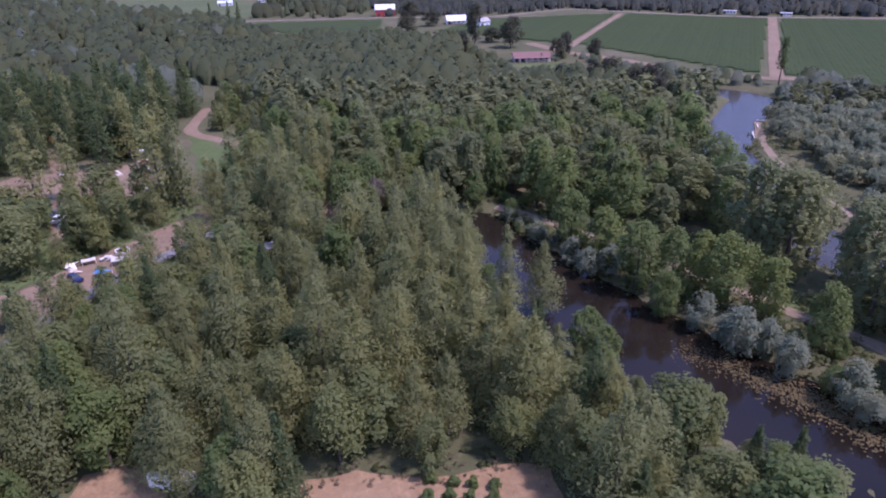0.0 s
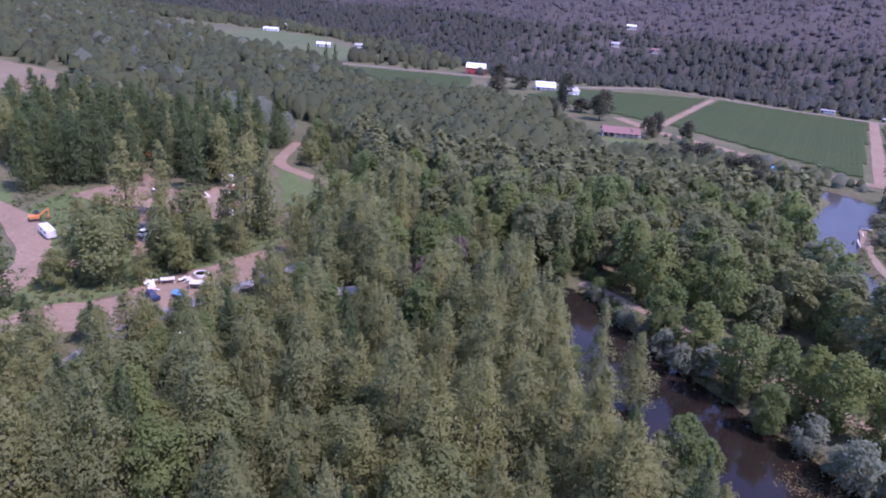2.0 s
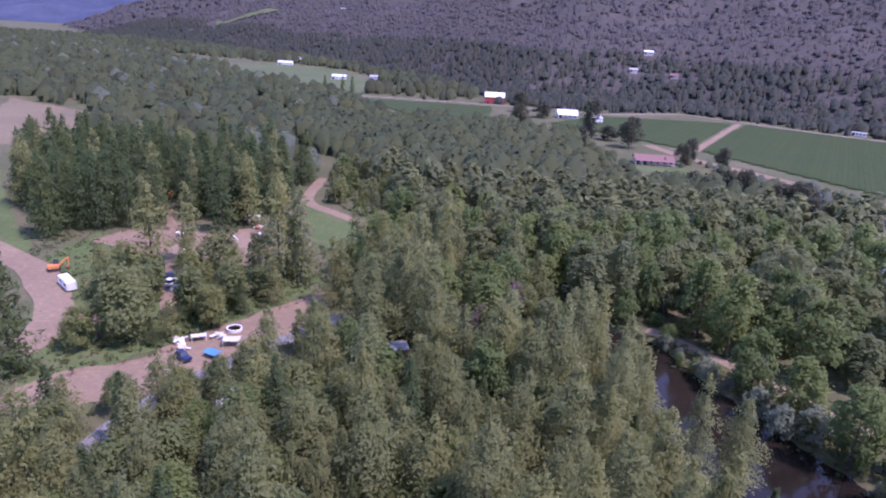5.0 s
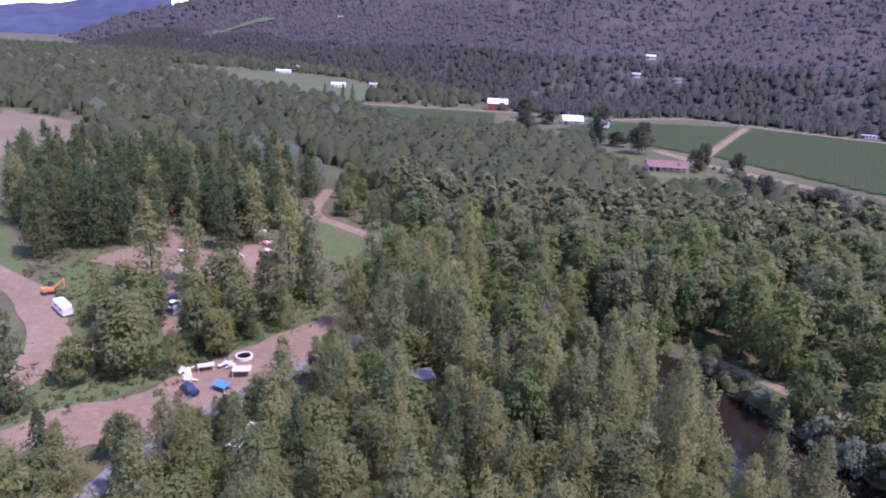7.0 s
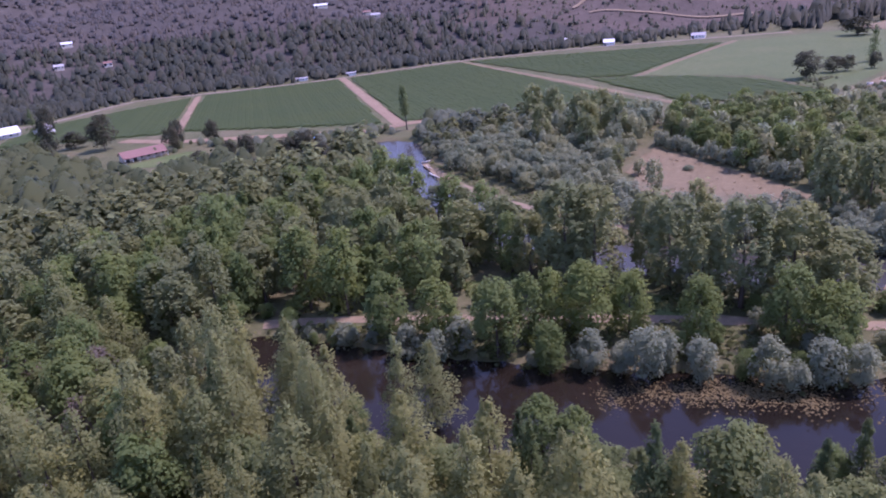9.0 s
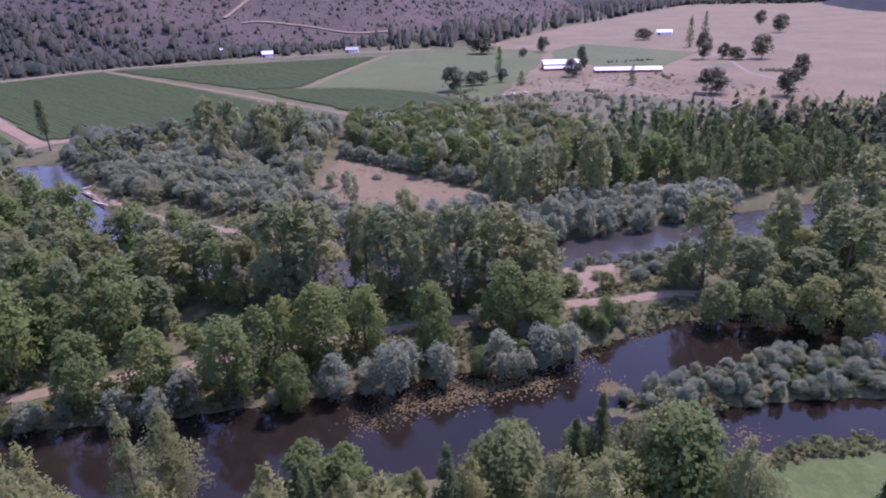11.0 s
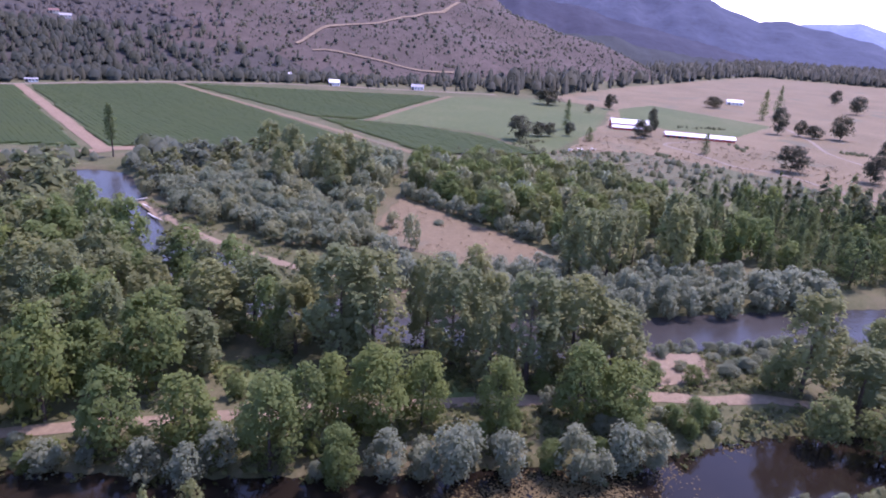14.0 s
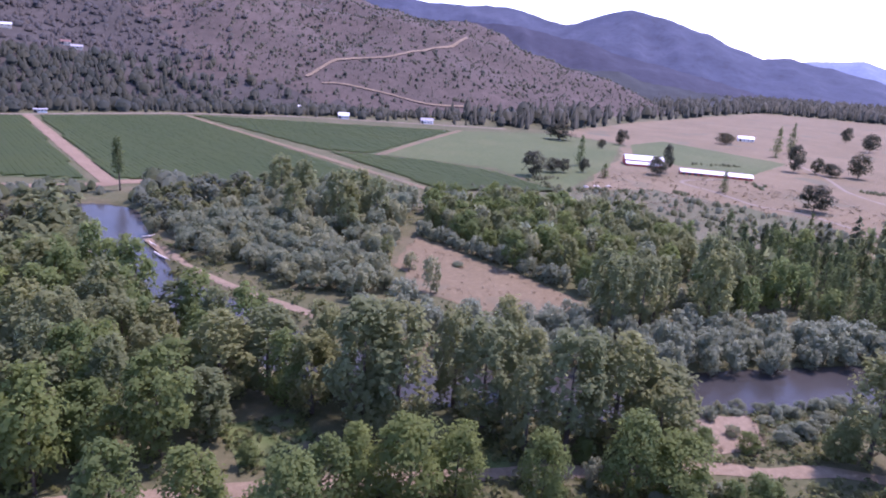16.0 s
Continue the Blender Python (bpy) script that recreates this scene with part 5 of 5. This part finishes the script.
def building(name, x, y, turn, l, w, e, ridge, wall_mat, roof_mat, label, category="house", porch=False, doors=1, windows=3, lean=False):
    root = new(name)
    z = max(0.0, float(ground_z(x, y)))
    root.matrix_world = pose(x, y, z, 0, 0, turn)
    part("wall", walls(l, w, e, ridge), wall_mat, root)
    part("roof", gable(l, w, e, ridge), roof_mat, root, roof_mat.name.replace("_", " "))
    n = doors + windows
    for i in range(n):
        u = -l / 2 + l * (i + 0.5) / n
        if i < doors:
            part("door", box(u - 1.1, -w / 2 - 0.06, 0, u + 1.1, -w / 2 + 0.05, min(2.6, e - 0.3)), DARK, root)
        else:
            f = part("window", box(u - 0.75, -w / 2 - 0.08, 0.9, u + 0.75, -w / 2 + 0.05, min(2.2, e - 0.3)), WHITE_PAINT, root)
            part("pane", box(u - 0.62, -w / 2 - 0.11, 1.02, u + 0.62, -w / 2 - 0.085, min(2.08, e - 0.42)), GLASS, f)
    if porch:
        part("porch_roof", solid([(-l / 2, -w / 2 - 3.2, e - 0.7), (l / 2, -w / 2 - 3.2, e - 0.7), (l / 2, -w / 2, e - 0.1), (-l / 2, -w / 2, e - 0.1), (-l / 2, -w / 2 - 3.2, e - 0.5), (l / 2, -w / 2 - 3.2, e - 0.5), (l / 2, -w / 2, e + 0.1), (-l / 2, -w / 2, e + 0.1)],
             [(0, 1, 2, 3), (4, 5, 6, 7), (0, 1, 5, 4), (1, 2, 6, 5), (2, 3, 7, 6), (3, 0, 4, 7)]), roof_mat, root)
        for i in range(7):
            u = -l / 2 + 0.2 + (l - 0.4) * i / 6
            part("post", box(u - 0.12, -w / 2 - 3.0, 0, u + 0.12, -w / 2 - 2.76, e - 0.65), WHITE_PAINT, root)
    if lean:
        part("lean_to_roof", solid([(-l / 2 - 0.4, -w / 2 - 6, e - 2.4), (l / 2 + 0.4, -w / 2 - 6, e - 2.4), (l / 2 + 0.4, -w / 2 + 0.1, e - 1.0), (-l / 2 - 0.4, -w / 2 + 0.1, e - 1.0), (-l / 2 - 0.4, -w / 2 - 6, e - 2.2), (l / 2 + 0.4, -w / 2 - 6, e - 2.2), (l / 2 + 0.4, -w / 2 + 0.1, e - 0.8), (-l / 2 - 0.4, -w / 2 + 0.1, e - 0.8)],
             [(0, 1, 2, 3), (4, 5, 6, 7), (0, 1, 5, 4), (1, 2, 6, 5), (2, 3, 7, 6), (3, 0, 4, 7)]), roof_mat, root)
        part("lean_to_wall", box(-l / 2, -w / 2 - 5.6, -1, l / 2, -w / 2 - 0.02, e - 2.5), wall_mat, root)
    return tagged(root, label, category)


building("barn", -57, 682, 4, 19, 13, 6.5, 10.5, RED_PAINT, WHITE_METAL, "red board barn with white metal roof by the vineyard", "barn", doors=1, windows=2)
building("farmhouse", 11, 606, 8, 17, 10, 3.6, 6.8, WHITE_PAINT, WHITE_METAL, "white open-sided farm building with pale roof", "house", porch=True)
building("farm_shed", 33, 584, 35, 11, 8, 4.0, 6.4, WHITE_PAINT, GREY_ROOF, "small white gabled farm shed among trees", "shed", doors=1, windows=1)
building("ranch_house", 53, 409, 2, 22, 8, 3.0, 5.0, TAN_CLOTH, BROWN_ROOF, "long brown-roofed ranch house with white porch posts", "house", porch=True, doors=2, windows=4)
building("barn", 474, 168, -68, 27, 14, 4.0, 6.4, RED_PAINT, WHITE_METAL, "white-roofed red barn with lean-to in dry fields", "barn", lean=True)
building("long_shed", 463, 117, -73, 46, 8.5, 1.9, 3.4, RED_PAINT, WHITE_METAL, "very long low shed with white metal roof", "shed", doors=4, windows=8)
building("white_house", 515, 467, -50, 10, 7, 3.2, 5.6, WHITE_PAINT, WHITE_METAL, "white house at the foot of the hill", "house")
building("white_house", 521, 531, -40, 7, 6, 4.5, 6.5, WHITE_PAINT, WHITE_METAL, "small white house among roadside trees", "house", windows=1)
building("cottage", 563, 400, -65, 12, 7, 3.0, 5.0, WHITE_PAINT, GREY_ROOF, "low white cottage with grey roof by the fields", "house")
building("cottage", 776, 122, -75, 16, 8, 3.2, 5.2, WHITE_PAINT, WHITE_METAL, "far white farm cottage among tall trees", "house")
building("field_shed", -261, 836, 12, 17, 9, 3.6, 5.6, WHITE_PAINT, WHITE_METAL, "white-roofed shed in the far meadow", "shed")
building("field_shed", -405, 1034, 10, 22, 10, 3.5, 5.6, WHITE_PAINT, WHITE_METAL, "long white shed beyond the far meadow", "shed")
building("white_house", -398, 1095, 40, 13, 9, 6.0, 10.0, WHITE_PAINT, WHITE_METAL, "white gabled house beyond the far meadow", "house")
building("white_house", -225, 870, 20, 10, 7, 3.4, 5.2, WHITE_PAINT, GREY_ROOF, "small house at the edge of the far meadow", "house")
building("mobile_home", 262, 631, -32, 11, 3.8, 2.5, 3.0, WHITE_PAINT, GREY_ROOF, "white mobile home beside the valley road", "house")
building("mobile_home", 300, 603, -28, 9, 3.8, 2.5, 3.0, WHITE_PAINT, GREY_ROOF, "white mobile home beside the valley road", "house")
for x, y, t, l, m in ((387, 799, -30, 16, WHITE_METAL), (432, 750, -30, 11, GREY_ROOF), (95, 845, -5, 9, GREY_ROOF), (117, 894, -5, 11, WHITE_METAL), (141, 838, -8, 8, BROWN_ROOF), (430, 765, -30, 9, BROWN_ROOF), (-464, 1565, 10, 16, GREY_ROOF)):
    building("hill_house", x, y, t, l, 6.5, 2.8, 4.4, TAN_CLOTH, m, "pale house among trees on the hillside", "house", windows=2)


def cylinder(x, y, z0, z1, r0, r1, seg=20, axis_y=False):
    bm = bmesh.new()
    bmesh.ops.create_cone(bm, cap_ends=True, segments=seg, radius1=r0, radius2=r1, depth=z1 - z0)
    if axis_y:
        bmesh.ops.rotate(bm, verts=bm.verts, cent=(0, 0, 0), matrix=Matrix.Rotation(radians(90), 3, "X"))
        bmesh.ops.translate(bm, verts=bm.verts, vec=(x, y, (z0 + z1) / 2 if not axis_y else z0))
    else:
        bmesh.ops.translate(bm, verts=bm.verts, vec=(x, y, (z0 + z1) / 2))
    return bm


def vehicle(name, x, y, turn, l, w, h, paint_mat, label, category="car", cabin=True):
    """A car or van: body, cabin with windows, four wheels with rims."""
    root = new(name)
    root.matrix_world = pose(x, y, max(0.15, float(ground_z(x, y)) + 0.15), 0, 0, turn)
    a, b = l / 2, w / 2
    body_h = h * (0.62 if cabin else 0.98)
    part("body", box(-a, -b, 0.35, a, b, body_h, 0.14), paint_mat, root)
    if cabin:
        p = [(-a * 0.75, -b * 0.92, body_h - 0.03), (a * 0.4, -b * 0.92, body_h - 0.03), (a * 0.4, b * 0.92, body_h - 0.03), (-a * 0.75, b * 0.92, body_h - 0.03),
             (-a * 0.6, -b * 0.78, h), (a * 0.15, -b * 0.78, h), (a * 0.15, b * 0.78, h), (-a * 0.6, b * 0.78, h)]
        part("cabin", solid(p, [(0, 1, 5, 4), (1, 2, 6, 5), (2, 3, 7, 6), (3, 0, 4, 7), (4, 5, 6, 7), (0, 3, 2, 1)]), GLASS, root)
        part("roof_panel", box(-a * 0.58, -b * 0.76, h, a * 0.14, b * 0.76, h + 0.05), paint_mat, root)
    else:
        part("window", box(a * 0.3, -b - 0.02, h * 0.5, a * 0.8, -b + 0.02, h * 0.75), GLASS, root)
        part("window", box(-a * 0.6, -b - 0.02, h * 0.5, -a * 0.1, -b + 0.02, h * 0.75), GLASS, root)
    for sx in (-0.62, 0.62):
        for sy in (-1, 1):
            wh = part("wheel", cylinder(a * sx, sy * (b - 0.1), 0.34, 0.58, 0.34, 0.34, 16, True), RUBBER, root)
            part("rim", cylinder(a * sx, sy * (b + 0.01), 0.34, 0.38, 0.2, 0.2, 12, True), WHITE_METAL, wh)
    return tagged(root, label, category)


vehicle("camper_van", -131.5, 157.8, -38, 7.4, 2.4, 2.6, WHITE_PAINT, "white camper van parked on the gravel drive", "van", cabin=False)
vehicle("jeep", -85.6, 130, -30, 4.2, 1.8, 1.8, NAVY, "dark blue jeep parked in the dirt clearing")
vehicle("car", -55.4, 160.5, 20, 4.4, 1.8, 1.5, NAVY, "dark car parked under the pines")
vehicle("car", -33.1, 147, 70, 4.3, 1.8, 1.5, WHITE_PAINT, "pale car half hidden under the trees")
vehicle("car", -110.9, 171.1, 40, 4.4, 1.8, 1.5, NAVY, "dark car beside the dirt track")
vehicle("pickup", -108.3, 166.3, 75, 5.0, 1.9, 1.8, WHITE_PAINT, "white pickup beside the dirt track", "truck")
vehicle("trailer_home", -68.5, 116, 80, 7.5, 2.4, 2.7, WHITE_PAINT, "white travel trailer among the pines", "trailer", cabin=False)
vehicle("camper_van", -39.5, 66.6, -12, 6.6, 2.3, 2.7, WHITE_PAINT, "white travel trailer in the red clay yard", "trailer", cabin=False)
vehicle("van", -112.3, 227, 10, 5.2, 2.0, 2.2, WHITE_PAINT, "white van beside the junk yard", "van", cabin=False)


def pool(x, y):
    root = new("stock_tank")
    root.matrix_world = pose(x, y, 0.15)
    bm = bmesh.new()
    bmesh.ops.create_cone(bm, cap_ends=False, segments=28, radius1=1.75, radius2=1.75, depth=0.62)
    bmesh.ops.translate(bm, verts=bm.verts, vec=(0, 0, 0.31))
    bmesh.ops.solidify(bm, geom=list(bm.faces), thickness=0.28)
    part("rim", bm, WHITE_PAINT, root)
    part("water_surface", cylinder(0, 0, 0.3, 0.42, 1.5, 1.5, 28), WATER, root)
    tagged(root, "round white-walled pool with dark water in the clearing", "pool")


pool(-81.6, 145.5)


def canopy(x, y, turn, l, w, h, mat, label, category="canopy"):
    """A sagging sheet on four poles."""
    root = new("canopy" if category == "canopy" else category)
    root.matrix_world = pose(x, y, 0.15, 0, 0, turn)
    bm = bmesh.new()
    bmesh.ops.create_grid(bm, x_segments=8, y_segments=8, size=0.5)
    for v in bm.verts:
        u, q = v.co.x, v.co.y
        v.co = Vector((u * l, q * w, h + 0.7 * (0.5 - abs(q)) - 0.35 * (0.25 - u * u) + 0.06 * wobble(u * 9, q * 9, 1.0)))
    bmesh.ops.solidify(bm, geom=list(bm.faces), thickness=0.05)
    part("cover", bm, mat, root)
    for sx in (-1, 1):
        for sy in (-1, 1):
            part("pole", cylinder(sx * l * 0.47, sy * w * 0.47, 0, h, 0.05, 0.05, 8), DEADWOOD, root)
    return tagged(root, label, category)


canopy(-78.9, 138.5, 15, 3.6, 2.6, 1.6, CANVAS, "white canvas canopy on poles in the clearing")
canopy(-80.3, 132.6, -20, 3.4, 2.4, 1.2, BLUE_TARP, "bright blue tarp shelter under the pines", "tarp")
canopy(-43.6, 142, 25, 5.2, 4.4, 2.6, GREY_ROOF, "dark grey tent shelter among the pines", "tent")
canopy(120.9, 349, 30, 5.0, 4.0, 1.8, BLUE_TARP, "blue tarp shelter by the farm road", "tarp")
canopy(-86.8, 139, 30, 3.2, 1.7, 1.2, CANVAS, "white covered stack of goods in the clearing", "stack")


def machine(x, y, turn):
    """An excavator: tracks, turntable, cab, boom, stick, bucket."""
    root = new("excavator")
    root.matrix_world = pose(x, y, 0.15, 0, 0, turn)
    for s in (-1, 1):
        part("track", box(-1.6, s * 1.0 - 0.28, 0, 1.6, s * 1.0 + 0.28, 0.75, 0.2), RUBBER, root)
    part("deck", box(-1.5, -1.2, 0.8, 1.2, 1.2, 1.7, 0.15), ORANGE, root)
    part("cab", box(0.0, 0.2, 1.7, 1.2, 1.15, 2.8, 0.1), GLASS, root)
    part("boom", solid([(0.9, -0.3, 1.5), (0.9, 0.05, 1.5), (3.4, 0.05, 3.6), (3.4, -0.3, 3.6), (1.3, -0.3, 1.3), (1.3, 0.05, 1.3), (3.7, 0.05, 3.3), (3.7, -0.3, 3.3)], [(0, 1, 2, 3), (4, 5, 6, 7), (0, 1, 5, 4), (1, 2, 6, 5), (2, 3, 7, 6), (3, 0, 4, 7)]), ORANGE, root)
    part("stick", box(3.4, -0.25, 1.2, 3.75, 0.0, 3.5), ORANGE, root)
    part("bucket", box(2.9, -0.5, 0.4, 3.8, 0.25, 1.2, 0.15), RUST, root)
    tagged(root, "orange tracked excavator parked in the dirt", "excavator")


machine(-142.3, 167.1, 40)
machine(-153.3, 247, -60)


def heap(name, x, y, l, w, h, mat, label, category, seed):
    """A loose pile: crates below, boards and sheets lying over them."""
    r = rnd(seed)
    root = new(name)
    root.matrix_world = pose(x, y, 0.15, 0, 0, r.uniform(0, 180))
    for i in range(3):
        u, v, s = r.uniform(-l, l) * 0.35, r.uniform(-w, w) * 0.3, r.uniform(0.6, 1.1)
        part("crate", box(u - s * 0.7, v - s * 0.5, 0, u + s * 0.7, v + s * 0.5, s * 0.8, 0.04), mat, root)
    for i in range(5):
        u, v, z = r.uniform(-l, l) * 0.4, r.uniform(-w, w) * 0.4, r.uniform(0.3, h)
        bm = box(-r.uniform(0.6, 1.3), -r.uniform(0.15, 0.5), -0.05, r.uniform(0.6, 1.3), r.uniform(0.15, 0.5), 0.05)
        bmesh.ops.transform(bm, matrix=Matrix.Translation((u, v, z)) @ Euler((r.normal(0, 0.2), r.normal(0, 0.3), r.uniform(0, 3))).to_matrix().to_4x4(), verts=bm.verts)
        part("board", bm, mat if i % 2 else DEADWOOD, root)
    return tagged(root, label, category)


for i, (x, y, m, lab) in enumerate(((-106.3, 219.6, RUST, "heap of rusty red scrap in the yard"), (-103, 212, WHITE_PAINT, "heap of white appliances in the yard"), (-101.8, 207.1, RUST, "heap of red scrap metal in the yard"), (-97, 196, TAN_CLOTH, "heap of tan sacks and boards in the yard"), (-94, 191.5, CANVAS, "pile of white sheets by the yard"),
                                    (-109, 205, TAN_CLOTH, "pile of pale boards in the yard"), (-126, 205, TAN_CLOTH, "pile of pale timber in the yard"), (-117, 190, DEADWOOD, "stack of bleached boards by the track"), (-110, 176, TAN_CLOTH, "pile of boxes beside the track"), (-106, 164, CANVAS, "pile of white goods beside the track"),
                                    (-90, 137, DEADWOOD, "pile of boards in the clearing"), (-88, 134.5, TAN_CLOTH, "pile of boxes beside the jeep"), (-83, 141, CANVAS, "white bags heaped in the clearing"), (-31, 149, DEADWOOD, "pile of boards under the trees"), (-52, 157, TAN_CLOTH, "pile of camping goods under pines"), (352, 168, DEADWOOD, "pile of pale rubble in the dry field"), (358, 162, DEADWOOD, "pile of pale rubble in the dry field"), (345, 172, DEADWOOD, "pile of pale rubble in the dry field"))):
    heap("scrap_heap", x, y, 3.6, 2.6, 0.9, m, lab, "scrap heap", 400 + i)


def log(x, y, turn, l, rad, z, seed):
    r = rnd(seed)
    vs, fs = tube([(0, 0, 0), (0, 0, l * 0.35), (0.2, 0.1, l * 0.7), (0.25, 0.3, l)], [rad, rad * 0.85, rad * 0.6, rad * 0.25], 8)
    ob = new("driftwood_log", mesh_from("driftwood_log", vs, fs, [DEADWOOD], smooth=True))
    ob.matrix_world = pose(x, y, z, 86, 0, turn)
    return tagged(ob, "bleached driftwood log lying at the river edge", "log")


log(125.5, 257, -25, 11, 0.32, -1.05, 1)
log(118.5, 245, -22, 14, 0.35, -1.05, 2)
log(127, 262, 60, 7, 0.25, -1.0, 3)

# rows of shrubs in the clay plot
shrub = new("garden_shrub")
_q, _lobes = broad_leaves(rnd(500), 1.7, 1.05, 900, 0.19, 0.0, 12)
_c = new("foliage_ball", leaf_mesh("foliage_ball", _q, MAPLE_LEAF))
_v, _f = tube([(0, 0, -0.2), (0, 0, 0.8)], [0.06, 0.04], 6)
_t = new("stem", mesh_from("stem", _v, _f, [BARK]))
_c.parent = _t.parent = shrub
tagged(shrub, "small round green shrub planted in red clay", "shrub", "shrubs in the clay plot")
shrub.matrix_world = pose(-3.1, 66.6, 0.14)
for x, y in ((0.1, 66.0), (2.7, 65.8), (5.9, 65.3), (-3.4, 63.6), (-0.4, 63.7), (2.3, 63.4), (5.6, 63.2), (-3.6, 60.6), (-0.7, 60.6), (2.0, 60.4), (5.3, 60.2)):
    copy_thing(shrub, pose(x, y, 0.14, 0, 0, 40 * x))


# lily pads and floating weed
def pads(name, areas, label, seed):
    r = rnd(seed)
    vs, fs, tint = [], [], []
    for x0, y0, spread, n, size in areas:
        for i in range(2 * n):
            x, y = x0 + r.normal(0, spread), y0 + r.normal(0, spread)
            if ground_z(x, y) > -1.6:
                continue
            s, a0, k = 0.8 * size * r.uniform(0.3, 1.0), r.uniform(0, 6.28), len(vs)
            t = r.uniform(0, 1)
            for j in range(7):
                a = a0 + 6.0 * j / 6
                vs.append((x + s * math.cos(a), y + s * math.sin(a), -1.18 + 0.015 * r.uniform(0, 1)))
                tint.append(t)
            vs.append((x, y, -1.18))
            tint.append(t)
            for j in range(6):
                fs.append((k + 7, k + j, k + j + 1))
    me = mesh_from(name, vs, fs, [PAD])
    at = me.attributes.new("tint", "FLOAT", "POINT")
    at.data.foreach_set("value", np.array(tint, dtype=np.float32))
    tagged(new(name, me), label, "water plants", kind="stuff")


pads("lily_pads", [(45.5, 98.4, 2, 120, 0.26), (50, 94.5, 1.8, 160, 0.26), (54, 90, 2, 200, 0.28), (59, 86, 2.2, 300, 0.3), (62, 81.5, 2.0, 320, 0.3), (65, 76, 2.0, 220, 0.3), (67.6, 63, 1.2, 160, 0.4), (74, 70, 2.4, 90, 0.26), (88.3, 62, 2, 90, 0.28),
                   (61.7, 41.4, 1.6, 60, 0.3)], "yellow-brown lily pads floating on the dark pond", 600)


# ---- far mountains ----
def mountain(name, reach, profile, mat, label, depth=900):
    """A far ridge: profile of bearing (degrees from +y) and height."""
    az = np.linspace(profile[0][0], profile[-1][0], 150)
    hs = np.interp(az, [p[0] for p in profile], [p[1] for p in profile])
    vs, fs = [], []
    rows = 12
    for i, (a, h) in enumerate(zip(az, hs)):
        for j in range(rows):
            u = j / (rows - 1)
            rr = reach - depth * (1 - u)
            jag = noise.fractal(Vector((a * 0.24, u * 1.6 + a * 0.1, reach * 0.01)), 1.0, 2.0, 6)
            z = -30 + (h + 30 + (7 + 0.05 * h) * jag) * u ** 0.85 + 0.10 * h * jag * (1 - u) * u * 4
            t = radians(a) + 0.01 * jag * (1 - u)
            vs.append((rr * math.sin(t), rr * math.cos(t), z))
            if i and j:
                k = i * rows + j
                fs.append((k - rows - 1, k - 1, k, k - rows))
    ob = new(name, mesh_from(name, vs, fs, [mat], smooth=True))
    return tagged(ob, label, "mountain", kind="structure")


# Ridges turn bluer and paler with distance: haze painted in, no real air.
mountain("backdrop_ridge", 3000, [(46, 340), (56, 300), (61.8, 283), (66.7, 269), (69.8, 247), (75, 305), (77.9, 267), (80.8, 239), (85.1, 139), (87.1, 153), (89.8, 129), (92.8, 94), (96, 21), (100, -20)], MOUNTAIN, "wooded mountain ridge far down the valley, blue haze in its colour")
mountain("backdrop_foothill", 2250, [(52, 190), (64, 180), (68.5, 160), (72.3, 134), (76.8, 90), (79.3, 73), (81.2, 54), (85, 15), (90, -20)], MOUNTAIN_NEAR, "dark wooded foothill before the mountains, blue haze in its colour", 700)
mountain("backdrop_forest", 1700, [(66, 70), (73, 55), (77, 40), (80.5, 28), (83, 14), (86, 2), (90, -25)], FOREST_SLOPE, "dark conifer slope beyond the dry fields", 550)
mountain("backdrop_peaks", 4300, [(84, 120), (89, 187), (92.2, 196), (94.6, 159), (97.6, 100), (104, 80), (112, 90), (125, 160)], MOUNTAIN_FAR, "farthest mountains, pale blue haze in their colour")
mountain("backdrop_left_ridge", 3900, [(-75, 150), (-58, 120), (-48, 85), (-44, 88), (-40, 100), (-36.5, 140), (-33.6, 180), (-29, 210)], MOUNTAIN, "mountains far up the valley, blue haze in their colour")
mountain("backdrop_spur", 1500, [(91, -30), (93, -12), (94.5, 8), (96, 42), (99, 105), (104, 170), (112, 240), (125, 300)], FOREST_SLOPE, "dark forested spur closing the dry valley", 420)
